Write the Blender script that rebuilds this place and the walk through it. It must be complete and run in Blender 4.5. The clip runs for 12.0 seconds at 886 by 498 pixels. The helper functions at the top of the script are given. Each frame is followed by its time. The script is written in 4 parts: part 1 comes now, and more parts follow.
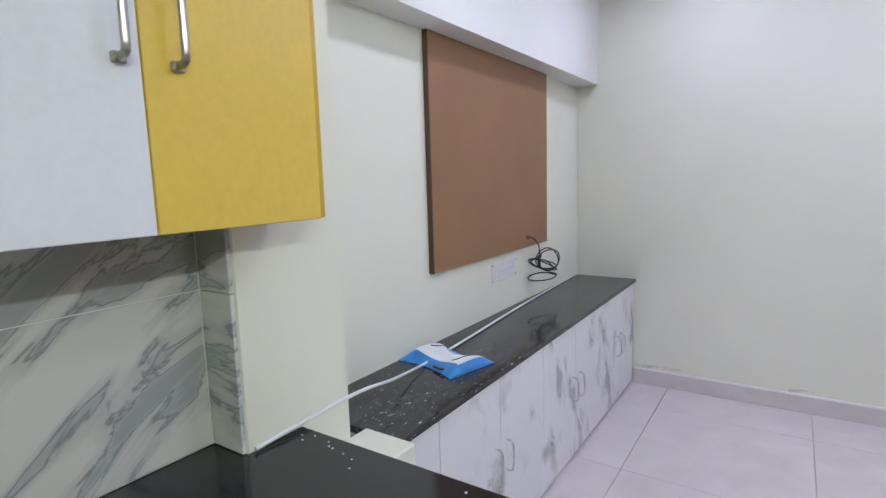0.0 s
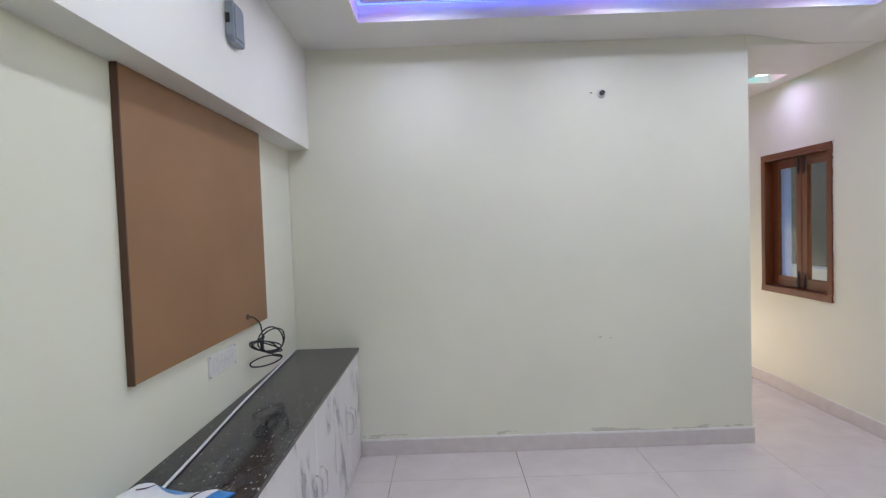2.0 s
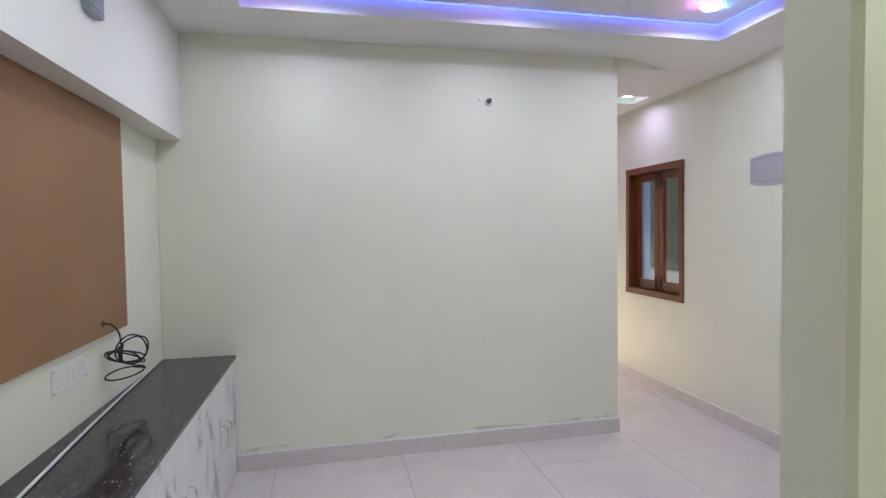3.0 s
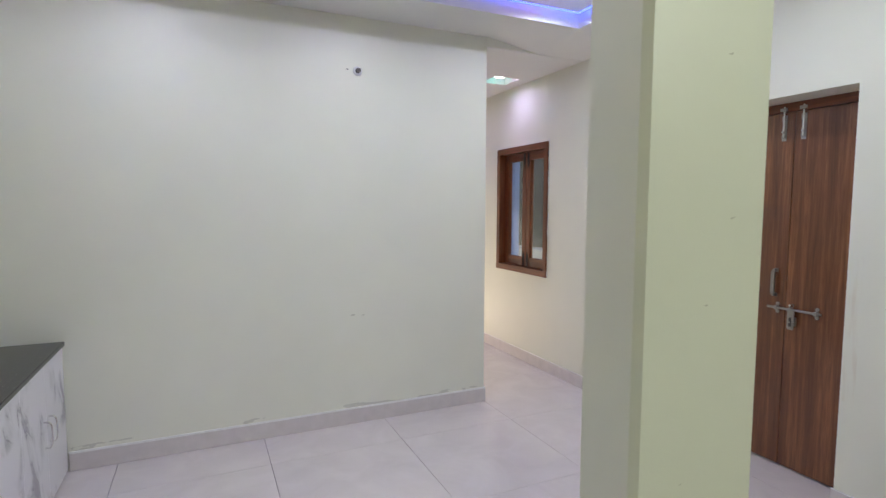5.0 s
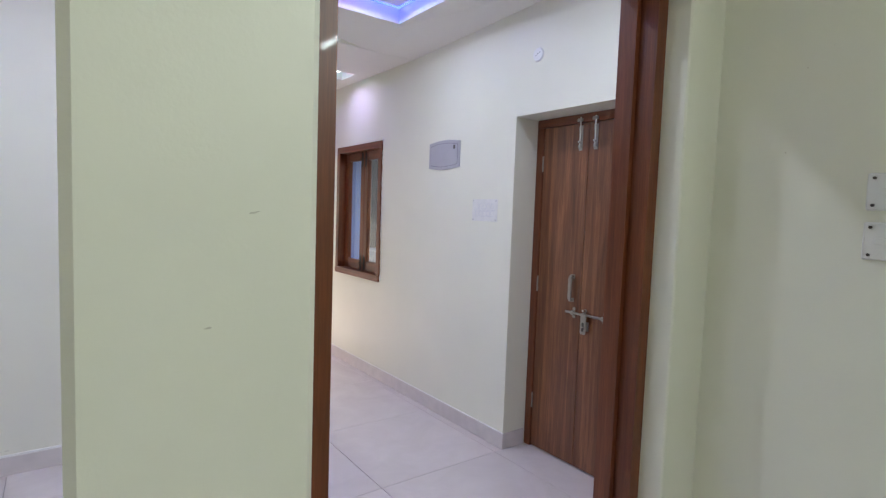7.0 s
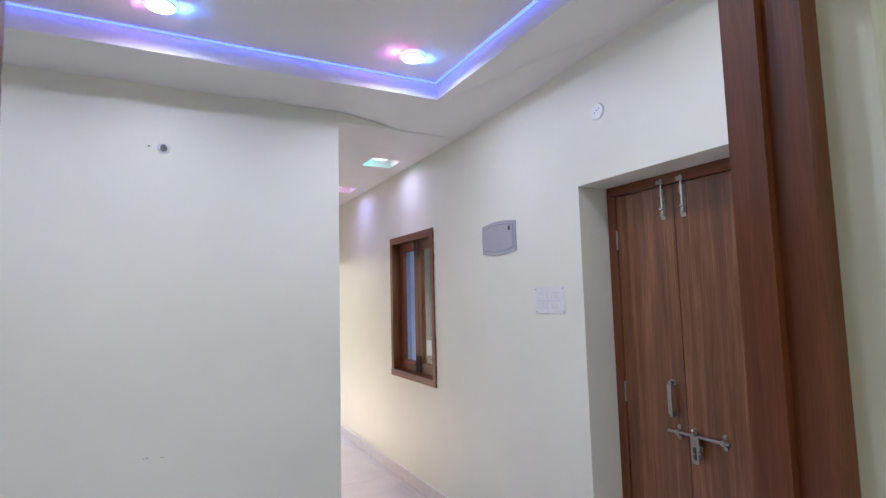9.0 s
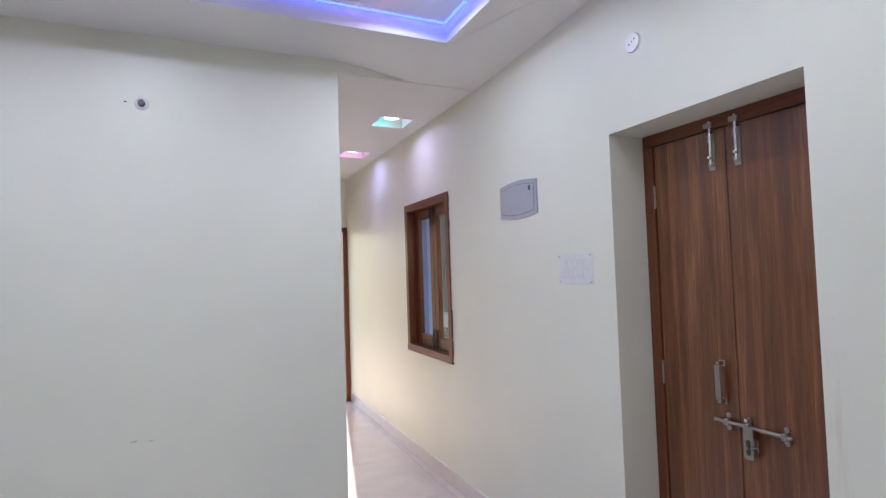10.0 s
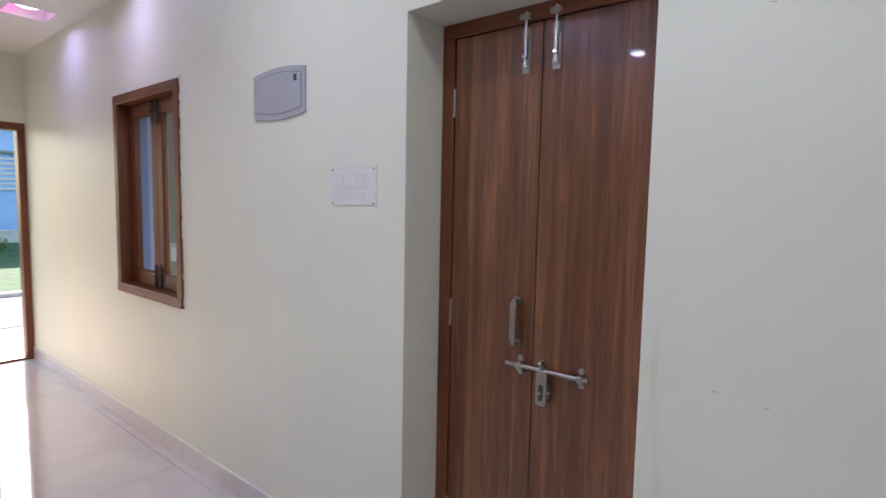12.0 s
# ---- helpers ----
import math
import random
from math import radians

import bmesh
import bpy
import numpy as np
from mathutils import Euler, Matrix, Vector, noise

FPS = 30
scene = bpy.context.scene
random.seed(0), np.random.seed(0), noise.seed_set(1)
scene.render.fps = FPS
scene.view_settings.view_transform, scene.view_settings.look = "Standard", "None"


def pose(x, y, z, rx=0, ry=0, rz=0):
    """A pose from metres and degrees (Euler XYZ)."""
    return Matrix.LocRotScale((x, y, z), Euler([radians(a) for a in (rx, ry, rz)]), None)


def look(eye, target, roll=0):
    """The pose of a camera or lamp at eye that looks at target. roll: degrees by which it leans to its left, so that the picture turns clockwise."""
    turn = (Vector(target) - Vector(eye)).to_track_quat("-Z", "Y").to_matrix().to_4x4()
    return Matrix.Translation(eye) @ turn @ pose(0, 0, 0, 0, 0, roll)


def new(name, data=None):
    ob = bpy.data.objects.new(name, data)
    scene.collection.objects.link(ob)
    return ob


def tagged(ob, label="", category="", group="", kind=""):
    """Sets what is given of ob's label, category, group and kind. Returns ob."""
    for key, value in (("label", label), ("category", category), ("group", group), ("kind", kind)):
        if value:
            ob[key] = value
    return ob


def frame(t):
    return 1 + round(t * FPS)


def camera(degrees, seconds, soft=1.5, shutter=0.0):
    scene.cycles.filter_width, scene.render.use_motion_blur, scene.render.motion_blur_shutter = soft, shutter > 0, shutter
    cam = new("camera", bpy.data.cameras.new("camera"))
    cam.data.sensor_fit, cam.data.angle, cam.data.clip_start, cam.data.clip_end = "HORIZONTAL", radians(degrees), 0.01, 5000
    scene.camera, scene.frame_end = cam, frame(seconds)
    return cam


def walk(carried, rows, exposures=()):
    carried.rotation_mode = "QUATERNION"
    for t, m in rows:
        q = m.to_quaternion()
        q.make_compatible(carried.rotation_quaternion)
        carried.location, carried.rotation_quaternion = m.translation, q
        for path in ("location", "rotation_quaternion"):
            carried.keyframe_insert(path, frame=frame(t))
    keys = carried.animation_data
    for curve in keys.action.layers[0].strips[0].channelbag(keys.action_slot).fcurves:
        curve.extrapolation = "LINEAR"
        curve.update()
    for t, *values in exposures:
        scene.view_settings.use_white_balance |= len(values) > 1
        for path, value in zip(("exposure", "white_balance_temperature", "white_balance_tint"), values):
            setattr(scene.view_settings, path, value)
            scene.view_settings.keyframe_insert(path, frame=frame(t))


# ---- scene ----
cam = camera(80.2, 12.0, soft=1.3, shutter=0.15)

PATH = [
    (0, (0.889, 0.323, 1.451), (-0.214, 1.97, 1.188), -1.7),
    (0.5, (0.82, 0.391, 1.474), (0.021, 2.216, 1.297), -1.9),
    (1, (0.74, 0.446, 1.484), (0.246, 2.381, 1.38), -1.7),
    (1.5, (0.661, 0.483, 1.498), (0.42, 2.467, 1.431), -1.8),
    (2, (0.602, 0.515, 1.509), (0.598, 2.514, 1.431), -2.0),
    (2.5, (0.579, 0.539, 1.502), (0.778, 2.528, 1.422), -1.6),
    (3, (0.592, 0.553, 1.498), (1.015, 2.506, 1.423), -0.8),
    (3.2, (0.6, 0.556, 1.491), (1.093, 2.493, 1.421), -0.7),
    (4.8, (0.687, 0.582, 1.464), (1.453, 2.426, 1.36), 0.2),
    (5, (0.719, 0.569, 1.475), (1.547, 2.382, 1.316), 0.2),
    (5.5, (0.829, 0.549, 1.451), (1.813, 2.276, 1.231), 1.0),
    (6, (0.998, 0.504, 1.46), (2.134, 2.136, 1.251), 1.8),
    (6.5, (1.14, 0.473, 1.495), (2.35, 2.055, 1.307), 2.2),
    (7, (1.264, 0.491, 1.468), (2.448, 2.097, 1.329), 2.0),
    (7.5, (1.360, 0.555, 1.468), (2.436, 2.240, 1.429), 1.6),
    (7.7, (1.406, 0.595, 1.491), (2.461, 2.294, 1.496), 1.3),
    (9.3, (1.757, 0.936, 1.526), (2.645, 2.718, 1.712), -1.9),
    (9.5, (1.802, 0.991, 1.516), (2.66, 2.792, 1.666), -1.9),
    (10, (1.927, 1.114, 1.505), (2.758, 2.932, 1.585), -1.9),
    (10.5, (1.995, 1.205, 1.498), (2.831, 3.022, 1.541), -1.3),
    (11, (2.049, 1.334, 1.466), (3.008, 3.09, 1.47), -0.4),
    (11.5, (2.124, 1.474, 1.445), (3.347, 3.051, 1.314), -0.2),
    (12, (2.207, 1.615, 1.433), (3.757, 2.867, 1.263), 1.1),
]
EXPOSURE = 1.45
walk(cam, [(t, look(eye, target, roll)) for t, eye, target, roll in PATH], [(0.0, EXPOSURE + 0.22, 6600, 9), (0.5, EXPOSURE + 0.08, 6700, 7), (1.0, EXPOSURE - 0.02, 6850, 5), (2.0, EXPOSURE - 0.03, 7080, 4), (5.6, EXPOSURE - 0.03, 7000, 5), (7.3, EXPOSURE + 0.04, 6500, 9), (9.5, EXPOSURE - 0.03, 6600, 8), (12.0, EXPOSURE - 0.12, 6780, 8)])

# ---------------------------------------------------------------- world, sun, lamps
world = bpy.data.worlds.new("sky")
scene.world = world
world.use_nodes = True
wn = world.node_tree
wn.nodes.clear()
sky = wn.nodes.new("ShaderNodeTexSky")
sky.sky_type = "NISHITA"
sky.sun_disc = False
SUN_EL, SUN_AZ = radians(33), radians(12.3)  # azimuth from +y towards +x
sky.sun_elevation, sky.sun_rotation = SUN_EL, SUN_AZ
wbg = wn.nodes.new("ShaderNodeBackground")
wbg.inputs["Strength"].default_value = 0.15
wout = wn.nodes.new("ShaderNodeOutputWorld")
wn.links.new(sky.outputs[0], wbg.inputs[0])
wn.links.new(wbg.outputs[0], wout.inputs[0])

sun_data = bpy.data.lights.new("sun", "SUN")
sun_data.energy, sun_data.angle, sun_data.color = 5.0, radians(0.5), (1, 0.87, 0.86)
sun = new("sun", sun_data)
sun.matrix_world = look((0, 0, 0), (-math.sin(SUN_AZ) * math.cos(SUN_EL), -math.cos(SUN_AZ) * math.cos(SUN_EL), -math.sin(SUN_EL)))


def disc_lamp(name, at, watts, size, colour, target=None, spread=180):
    d = bpy.data.lights.new(name, "AREA")
    d.shape, d.size, d.energy, d.color, d.spread = "DISK", size, watts, colour, radians(spread)
    ob = new(name, d)
    ob.matrix_world = look(at, target or (at[0], at[1] + 0.0001, at[2] - 1))
    return ob


def glow_lamp(name, at, watts, colour, radius=0.012):
    d = bpy.data.lights.new(name, "POINT")
    d.energy, d.color, d.shadow_soft_size = watts, colour, radius
    ob = new(name, d)
    ob.location = at
    return ob


# the row at y 1.95 is unseen, added to balance light near the door
HALL_LAMPS = [(0.47, 3.28), (1.65, 3.28), (2.82, 3.28), (0.47, 1.95), (1.65, 1.95), (2.82, 1.95)]
TRAY_Z = 2.80
for lx, ly in HALL_LAMPS:
    disc_lamp("downlight_lamp", (lx, ly, TRAY_Z - 0.030), 2.35, 0.11, (0.73, 0.79, 1.0), None, 168)
    if ly > 3:
        glow_lamp("rim_lamp_blue", (lx + 0.085, ly + 0.02, TRAY_Z - 0.034), 0.26, (0.06, 0.20, 1.0))
        glow_lamp("rim_lamp_magenta", (lx - 0.085, ly + 0.02, TRAY_Z - 0.034), 0.13, (0.85, 0.20, 1.0))
PASS_LAMPS = [(3.24, 4.84), (3.25, 5.985)]
for n, (lx, ly) in enumerate(PASS_LAMPS):
    disc_lamp("niche_lamp", (lx, ly, 2.63 + 0.030), 1.0, 0.09, (0.56, 0.46, 1.0) if n == 0 else (0.38, 0.38, 1.0), None, 150)
    glow_lamp("niche_lamp_left", (lx - 0.075, ly, 2.63 + 0.060), 0.10, (0.0, 0.80, 1.0) if n == 0 else (1.0, 0.12, 0.80))
    glow_lamp("niche_lamp_right", (lx + 0.075, ly, 2.63 + 0.060), 0.03, (1.0, 0.25, 0.85) if n == 0 else (0.75, 0.16, 1.0))
kitchen_light = bpy.data.lights.new("tube_lamp", "AREA")
kitchen_light.shape, kitchen_light.size, kitchen_light.size_y, kitchen_light.energy = "RECTANGLE", 0.9, 0.03, 7.7
kitchen_light.color = (0.88, 0.99, 1.0)
kl = new("tube_lamp", kitchen_light)
kl.matrix_world = look((2.467, -0.50, 2.36), (1.4, -0.50, 2.36))

# ---------------------------------------------------------------- materials


def mat(name):
    m = bpy.data.materials.new(name)
    m.use_nodes = True
    nt = m.node_tree
    nt.nodes.clear()
    out = nt.nodes.new("ShaderNodeOutputMaterial")
    b = nt.nodes.new("ShaderNodeBsdfPrincipled")
    nt.links.new(b.outputs[0], out.inputs[0])
    return m, nt, b


def node(nt, kind, **values):
    n = nt.nodes.new(kind)
    for k, v in values.items():
        n.inputs[k.replace("_", " ")].default_value = v
    return n


def coords(nt, scale=(1, 1, 1), at=(0, 0, 0)):
    g = nt.nodes.new("ShaderNodeNewGeometry")
    mp = nt.nodes.new("ShaderNodeMapping")
    mp.inputs["Scale"].default_value = scale
    mp.inputs["Location"].default_value = at
    nt.links.new(g.outputs["Position"], mp.inputs["Vector"])
    return mp.outputs[0]


def noise_of(nt, vec, scale, detail=4.0, rough=0.55, distort=0.0):
    n = node(nt, "ShaderNodeTexNoise", Scale=scale, Detail=detail, Roughness=rough, Distortion=distort)
    nt.links.new(vec, n.inputs["Vector"])
    return n.outputs["Fac"]


def ramp(nt, fac, stops):
    r = nt.nodes.new("ShaderNodeValToRGB")
    e = r.color_ramp.elements
    while len(e) < len(stops):
        e.new(0.5)
    for el, (p, c) in zip(e, stops):
        el.position = p
        el.color = (*c, 1) if len(c) == 3 else c
    nt.links.new(fac, r.inputs[0])
    return r.outputs[0]


def mix(nt, fac, a, b, kind="MIX"):
    m = nt.nodes.new("ShaderNodeMix")
    m.data_type, m.blend_type = "RGBA", kind
    for sock, v in ((m.inputs[0], fac), (m.inputs[6], a), (m.inputs[7], b)):
        if isinstance(v, (int, float)):
            sock.default_value = v
        elif isinstance(v, tuple):
            sock.default_value = (*v, 1)
        else:
            nt.links.new(v, sock)
    return m.outputs[2]


def math_node(nt, op, a, b=0.0, clamp=False):
    m = nt.nodes.new("ShaderNodeMath")
    m.operation, m.use_clamp = op, clamp
    for sock, v in zip(m.inputs, (a, b)):
        if isinstance(v, (int, float)):
            sock.default_value = v
        else:
            nt.links.new(v, sock)
    return m.outputs[0]


def bump(nt, b, height, strength, dist=0.002):
    n = node(nt, "ShaderNodeBump", Strength=strength, Distance=dist)
    nt.links.new(height, n.inputs["Height"])
    nt.links.new(n.outputs[0], b.inputs["Normal"])


def painted(name, colour, vary=0.05, rough=0.55, grain=0.12, spec=0.4):
    """Emulsion paint on plaster: roller grain, slow unevenness."""
    m, nt, b = mat(name)
    v = coords(nt)
    big = noise_of(nt, v, 1.3, 3)
    fine = noise_of(nt, v, 160, 3)
    lo = tuple(c * (1 - vary) for c in colour)
    hi = tuple(min(1, c * (1 + vary)) for c in colour)
    col = ramp(nt, big, [(0.3, lo), (0.7, hi)])
    nt.links.new(col, b.inputs["Base Color"])
    b.inputs["Roughness"].default_value = rough
    b.inputs["Specular IOR Level"].default_value = spec
    bump(nt, b, fine, grain, 0.0012)
    return m, nt, b, col, v


def plain(name, colour, rough=0.5, metal=0.0, vary=0.06, scale=30, grain=0.05, sheen=0.12):
    m, nt, b = mat(name)
    v = coords(nt)
    n = noise_of(nt, v, scale, 4)
    lo = tuple(c * (1 - vary) for c in colour)
    hi = tuple(min(1, c * (1 + vary)) for c in colour)
    nt.links.new(ramp(nt, n, [(0.3, lo), (0.7, hi)]), b.inputs["Base Color"])
    rr = math_node(nt, "ADD", math_node(nt, "MULTIPLY", n, sheen), rough - sheen / 2)
    nt.links.new(rr, b.inputs["Roughness"])
    b.inputs["Metallic"].default_value = metal
    bump(nt, b, n, grain, 0.001)
    return m


def wood(name, dark, mid, light, axis="z", scale=1.0, rough=0.35, coat=0.0):
    """Veneer with long streaks along one axis."""
    m, nt, b = mat(name)
    long = 0.35 * scale
    s = {"z": (9 * scale, 9 * scale, long), "y": (9 * scale, long, 9 * scale), "x": (long, 9 * scale, 9 * scale)}[axis]
    v = coords(nt, s)
    streak = noise_of(nt, v, 4.2, 7, 0.66, 0.5)
    v2 = coords(nt, tuple(c * 6 for c in s))
    fine = ramp(nt, noise_of(nt, v2, 5.0, 4, 0.65), [(0.42, (0, 0, 0)), (0.68, (1, 1, 1))])
    col = ramp(nt, streak, [(0.30, dark), (0.48, mid), (0.62, light), (0.75, mid)])
    col = mix(nt, math_node(nt, "MULTIPLY", fine, 0.6), col, dark, "MIX")
    nt.links.new(col, b.inputs["Base Color"])
    b.inputs["Roughness"].default_value = rough
    b.inputs["Coat Weight"].default_value = coat
    b.inputs["Coat Roughness"].default_value = 0.04
    bump(nt, b, fine, 0.08, 0.001)
    return m


# cream walls, with faint rubbed dirt above the skirting and rust streaks beside the closed door
WALL, nt, b, col, v = painted("cream_wall_paint", (0.80, 0.795, 0.68), 0.03, 0.42, 0.22, 0.45)
sep = nt.nodes.new("ShaderNodeSeparateXYZ")
nt.links.new(coords(nt), sep.inputs[0])
X, Y, Z = sep.outputs
wob = noise_of(nt, coords(nt, (3, 3, 9)), 4.0, 5, 0.65)
edge = math_node(nt, "ADD", 0.112, math_node(nt, "MULTIPLY", wob, 0.05))
low = math_node(nt, "LESS_THAN", Z, edge)
patch = math_node(nt, "MULTIPLY", low, math_node(nt, "GREATER_THAN", noise_of(nt, coords(nt, (1.2, 1.2, 5)), 2.4, 4), 0.52))
far_only = math_node(nt, "MULTIPLY", patch, math_node(nt, "MULTIPLY", math_node(nt, "GREATER_THAN", Y, 3.9), math_node(nt, "LESS_THAN", X, 2.66)))
col = mix(nt, math_node(nt, "MULTIPLY", far_only, 0.45), col, (0.42, 0.40, 0.34))
near_door = math_node(nt, "MULTIPLY", math_node(nt, "GREATER_THAN", X, 3.49),
                      math_node(nt, "MULTIPLY", math_node(nt, "LESS_THAN", Y, 2.02), math_node(nt, "GREATER_THAN", Y, 1.965)))
zone = math_node(nt, "MULTIPLY", near_door, math_node(nt, "MULTIPLY", math_node(nt, "LESS_THAN", Z, 1.25), math_node(nt, "GREATER_THAN", Z, 0.55)))
rust = math_node(nt, "MULTIPLY", zone, ramp(nt, noise_of(nt, coords(nt, (30, 30, 3.5)), 1.0, 4), [(0.5, (0, 0, 0)), (0.75, (1, 1, 1))]))
col = mix(nt, math_node(nt, "MULTIPLY", rust, 0.3), col, (0.55, 0.38, 0.22))
specks = ramp(nt, noise_of(nt, coords(nt), 70, 2), [(0.775, (0, 0, 0)), (0.79, (1, 1, 1))])
col = mix(nt, math_node(nt, "MULTIPLY", specks, 0.45), col, (0.42, 0.38, 0.28))
# scuffs left by hooks and by carrying things past
for px, py, pz, wide in ((1.62, 4.0, 0.748, 0.014), (1.69, 4.0, 0.742, 0.010), (3.5, 1.86, 1.02, 0.007), (3.5, 1.80, 1.86, 0.006), (3.5, 1.76, 1.01, 0.006),
                         (1.45, 1.112, 1.46, 0.005), (1.40, 1.112, 1.33, 0.004), (1.43, 1.112, 1.70, 0.005), (1.36, 1.112, 1.06, 0.004)):
    vm = nt.nodes.new("ShaderNodeVectorMath")
    vm.operation = "DISTANCE"
    s3 = coords(nt, (1, 1, 3), (-px, -py, -3 * pz))
    jit = nt.nodes.new("ShaderNodeVectorMath")
    jit.operation = "ADD"
    nt.links.new(s3, jit.inputs[0])
    nt.links.new(math_node(nt, "MULTIPLY", math_node(nt, "SUBTRACT", noise_of(nt, coords(nt), 60, 3), 0.5), 0.05), jit.inputs[1])
    nt.links.new(jit.outputs[0], vm.inputs[0])
    hit = math_node(nt, "LESS_THAN", vm.outputs["Value"], wide)
    col = mix(nt, math_node(nt, "MULTIPLY", hit, 0.55), col, (0.38, 0.34, 0.27))
nt.links.new(col, b.inputs["Base Color"])

CEIL = painted("ceiling_paint", (0.80, 0.79, 0.76), 0.03, 0.6, 0.06, 0.3)[0]
BEAM = painted("white_beam_paint", (0.84, 0.84, 0.80), 0.02, 0.45, 0.06, 0.4)[0]

# vitrified floor tile: polished, faint cloud
TILE, nt, b = mat("polished_floor_tile")
oi = nt.nodes.new("ShaderNodeObjectInfo")
shift = nt.nodes.new("ShaderNodeVectorMath")
shift.operation = "ADD"
nt.links.new(coords(nt), shift.inputs[0])
mul = math_node(nt, "MULTIPLY", oi.outputs["Random"], 37.0)
nt.links.new(mul, shift.inputs[1])
cloud = noise_of(nt, shift.outputs[0], 3.2, 6, 0.6, 0.8)
dust = noise_of(nt, coords(nt), 9.0, 6, 0.7)
col = ramp(nt, cloud, [(0.3, (0.61, 0.55, 0.545)), (0.7, (0.69, 0.63, 0.62))])
col = mix(nt, math_node(nt, "MULTIPLY", ramp(nt, dust, [(0.5, (0, 0, 0)), (0.8, (1, 1, 1))]), 0.25), col, (0.60, 0.56, 0.50))
nt.links.new(col, b.inputs["Base Color"])
nt.links.new(math_node(nt, "ADD", 0.015, math_node(nt, "MULTIPLY", dust, 0.06)), b.inputs["Roughness"])
b.inputs["Specular IOR Level"].default_value = 0.75
GROUT = plain("tile_grout", (0.42, 0.38, 0.36), 0.9)
SKIRT = plain("skirting_tile", (0.67, 0.615, 0.605), 0.2, 0, 0.05, 12)
JOINT = plain("white_cement", (0.82, 0.81, 0.79), 0.8, 0, 0.06, 40, 0.2)

DOORWOOD = wood("walnut_laminate", (0.090, 0.027, 0.010), (0.182, 0.064, 0.024), (0.290, 0.115, 0.046), "z", 0.72, 0.28, 0.35)
FRAME_Z = wood("varnished_teak_upright", (0.090, 0.022, 0.007), (0.155, 0.040, 0.011), (0.205, 0.058, 0.018), "z", 1.3, 0.38, 0.08)
FRAME_X = wood("varnished_teak_across", (0.090, 0.022, 0.007), (0.155, 0.040, 0.011), (0.205, 0.058, 0.018), "x", 1.3, 0.38, 0.08)
FRAME_Y = wood("varnished_teak_along", (0.090, 0.022, 0.007), (0.155, 0.040, 0.011), (0.205, 0.058, 0.018), "y", 1.3, 0.38, 0.08)
STEEL = plain("brushed_steel", (0.36, 0.335, 0.30), 0.34, 1.0, 0.08, 90, 0.04)
CHROME = plain("bright_chrome", (0.78, 0.78, 0.78), 0.14, 1.0, 0.04, 60, 0.02)
DARKMETAL = plain("dull_dark_metal", (0.10, 0.09, 0.085), 0.5, 0.8)
PLASTIC = plain("white_plastic", (0.80, 0.80, 0.78), 0.35, 0, 0.03, 20, 0.02)
PAPER = plain("masking_paper", (0.77, 0.765, 0.73), 0.8, 0, 0.05, 25, 0.2)
INK = plain("faint_ink", (0.62, 0.62, 0.67), 0.8)
GREYBOX = plain("lilac_grey_enamel", (0.42, 0.42, 0.46), 0.42, 0, 0.03, 14, 0.02)
GREYEDGE = plain("grey_enamel_groove", (0.20, 0.20, 0.24), 0.42, 0, 0.03, 14, 0.02)
BLUEBOX = plain("blue_grey_plastic", (0.26, 0.30, 0.36), 0.4, 0, 0.05, 20, 0.03)
BLACK = plain("black_rubber", (0.018, 0.018, 0.020), 0.45)
PVC = plain("white_pvc", (0.80, 0.80, 0.80), 0.35, 0, 0.04, 14, 0.02)
BLUEPACK = plain("blue_packet_film", (0.03, 0.24, 0.62), 0.3, 0, 0.25, 22, 0.2)
WHITEPACK = plain("white_packet_film", (0.78, 0.79, 0.84), 0.35, 0, 0.05, 30, 0.25)
DARKPRINT = plain("dark_print", (0.06, 0.05, 0.07), 0.5)
YELLOW = plain("yellow_laminate", (0.78, 0.55, 0.10), 0.30, 0, 0.03, 60, 0.03, 0.03)
YELLOWEDGE = plain("yellow_edge_band", (0.66, 0.40, 0.03), 0.3, 0, 0.03, 60, 0.02, 0.03)
WHITELAM = plain("white_laminate", (0.78, 0.80, 0.86), 0.30, 0, 0.02, 60, 0.03, 0.03)
CARCASS = plain("grey_board", (0.45, 0.44, 0.42), 0.6)

# brown panel, woven look
PANEL, nt, b = mat("brown_panel_laminate")
v = coords(nt)
weave = math_node(nt, "MULTIPLY", noise_of(nt, coords(nt, (1, 1, 8)), 120, 2), noise_of(nt, coords(nt, (1, 8, 1)), 120, 2))
blot = noise_of(nt, v, 2.5, 4)
c1 = ramp(nt, blot, [(0.3, (0.290, 0.150, 0.069)), (0.7, (0.340, 0.180, 0.085))])
c1 = mix(nt, math_node(nt, "MULTIPLY", weave, 0.9), c1, (0.20, 0.102, 0.050))
nt.links.new(c1, b.inputs["Base Color"])
b.inputs["Roughness"].default_value = 0.5
bump(nt, b, weave, 0.15, 0.001)
PANELEDGE = plain("panel_edge", (0.10, 0.048, 0.030), 0.55)

# dark granite, with dust and plaster crumbs
GRANITE, nt, b = mat("dark_granite")
grain = noise_of(nt, coords(nt), 210, 3, 0.7)
dirt = noise_of(nt, coords(nt, (1, 0.30, 1)), 14, 7, 0.74)
drops = noise_of(nt, coords(nt, (1, 0.45, 1)), 95, 3, 0.65)
c = ramp(nt, grain, [(0.35, (0.012, 0.012, 0.014)), (0.62, (0.040, 0.040, 0.043)), (0.75, (0.12, 0.12, 0.12))])
c = mix(nt, math_node(nt, "MULTIPLY", ramp(nt, dirt, [(0.46, (0, 0, 0)), (0.75, (1, 1, 1))]), 0.22), c, (0.30, 0.29, 0.28))
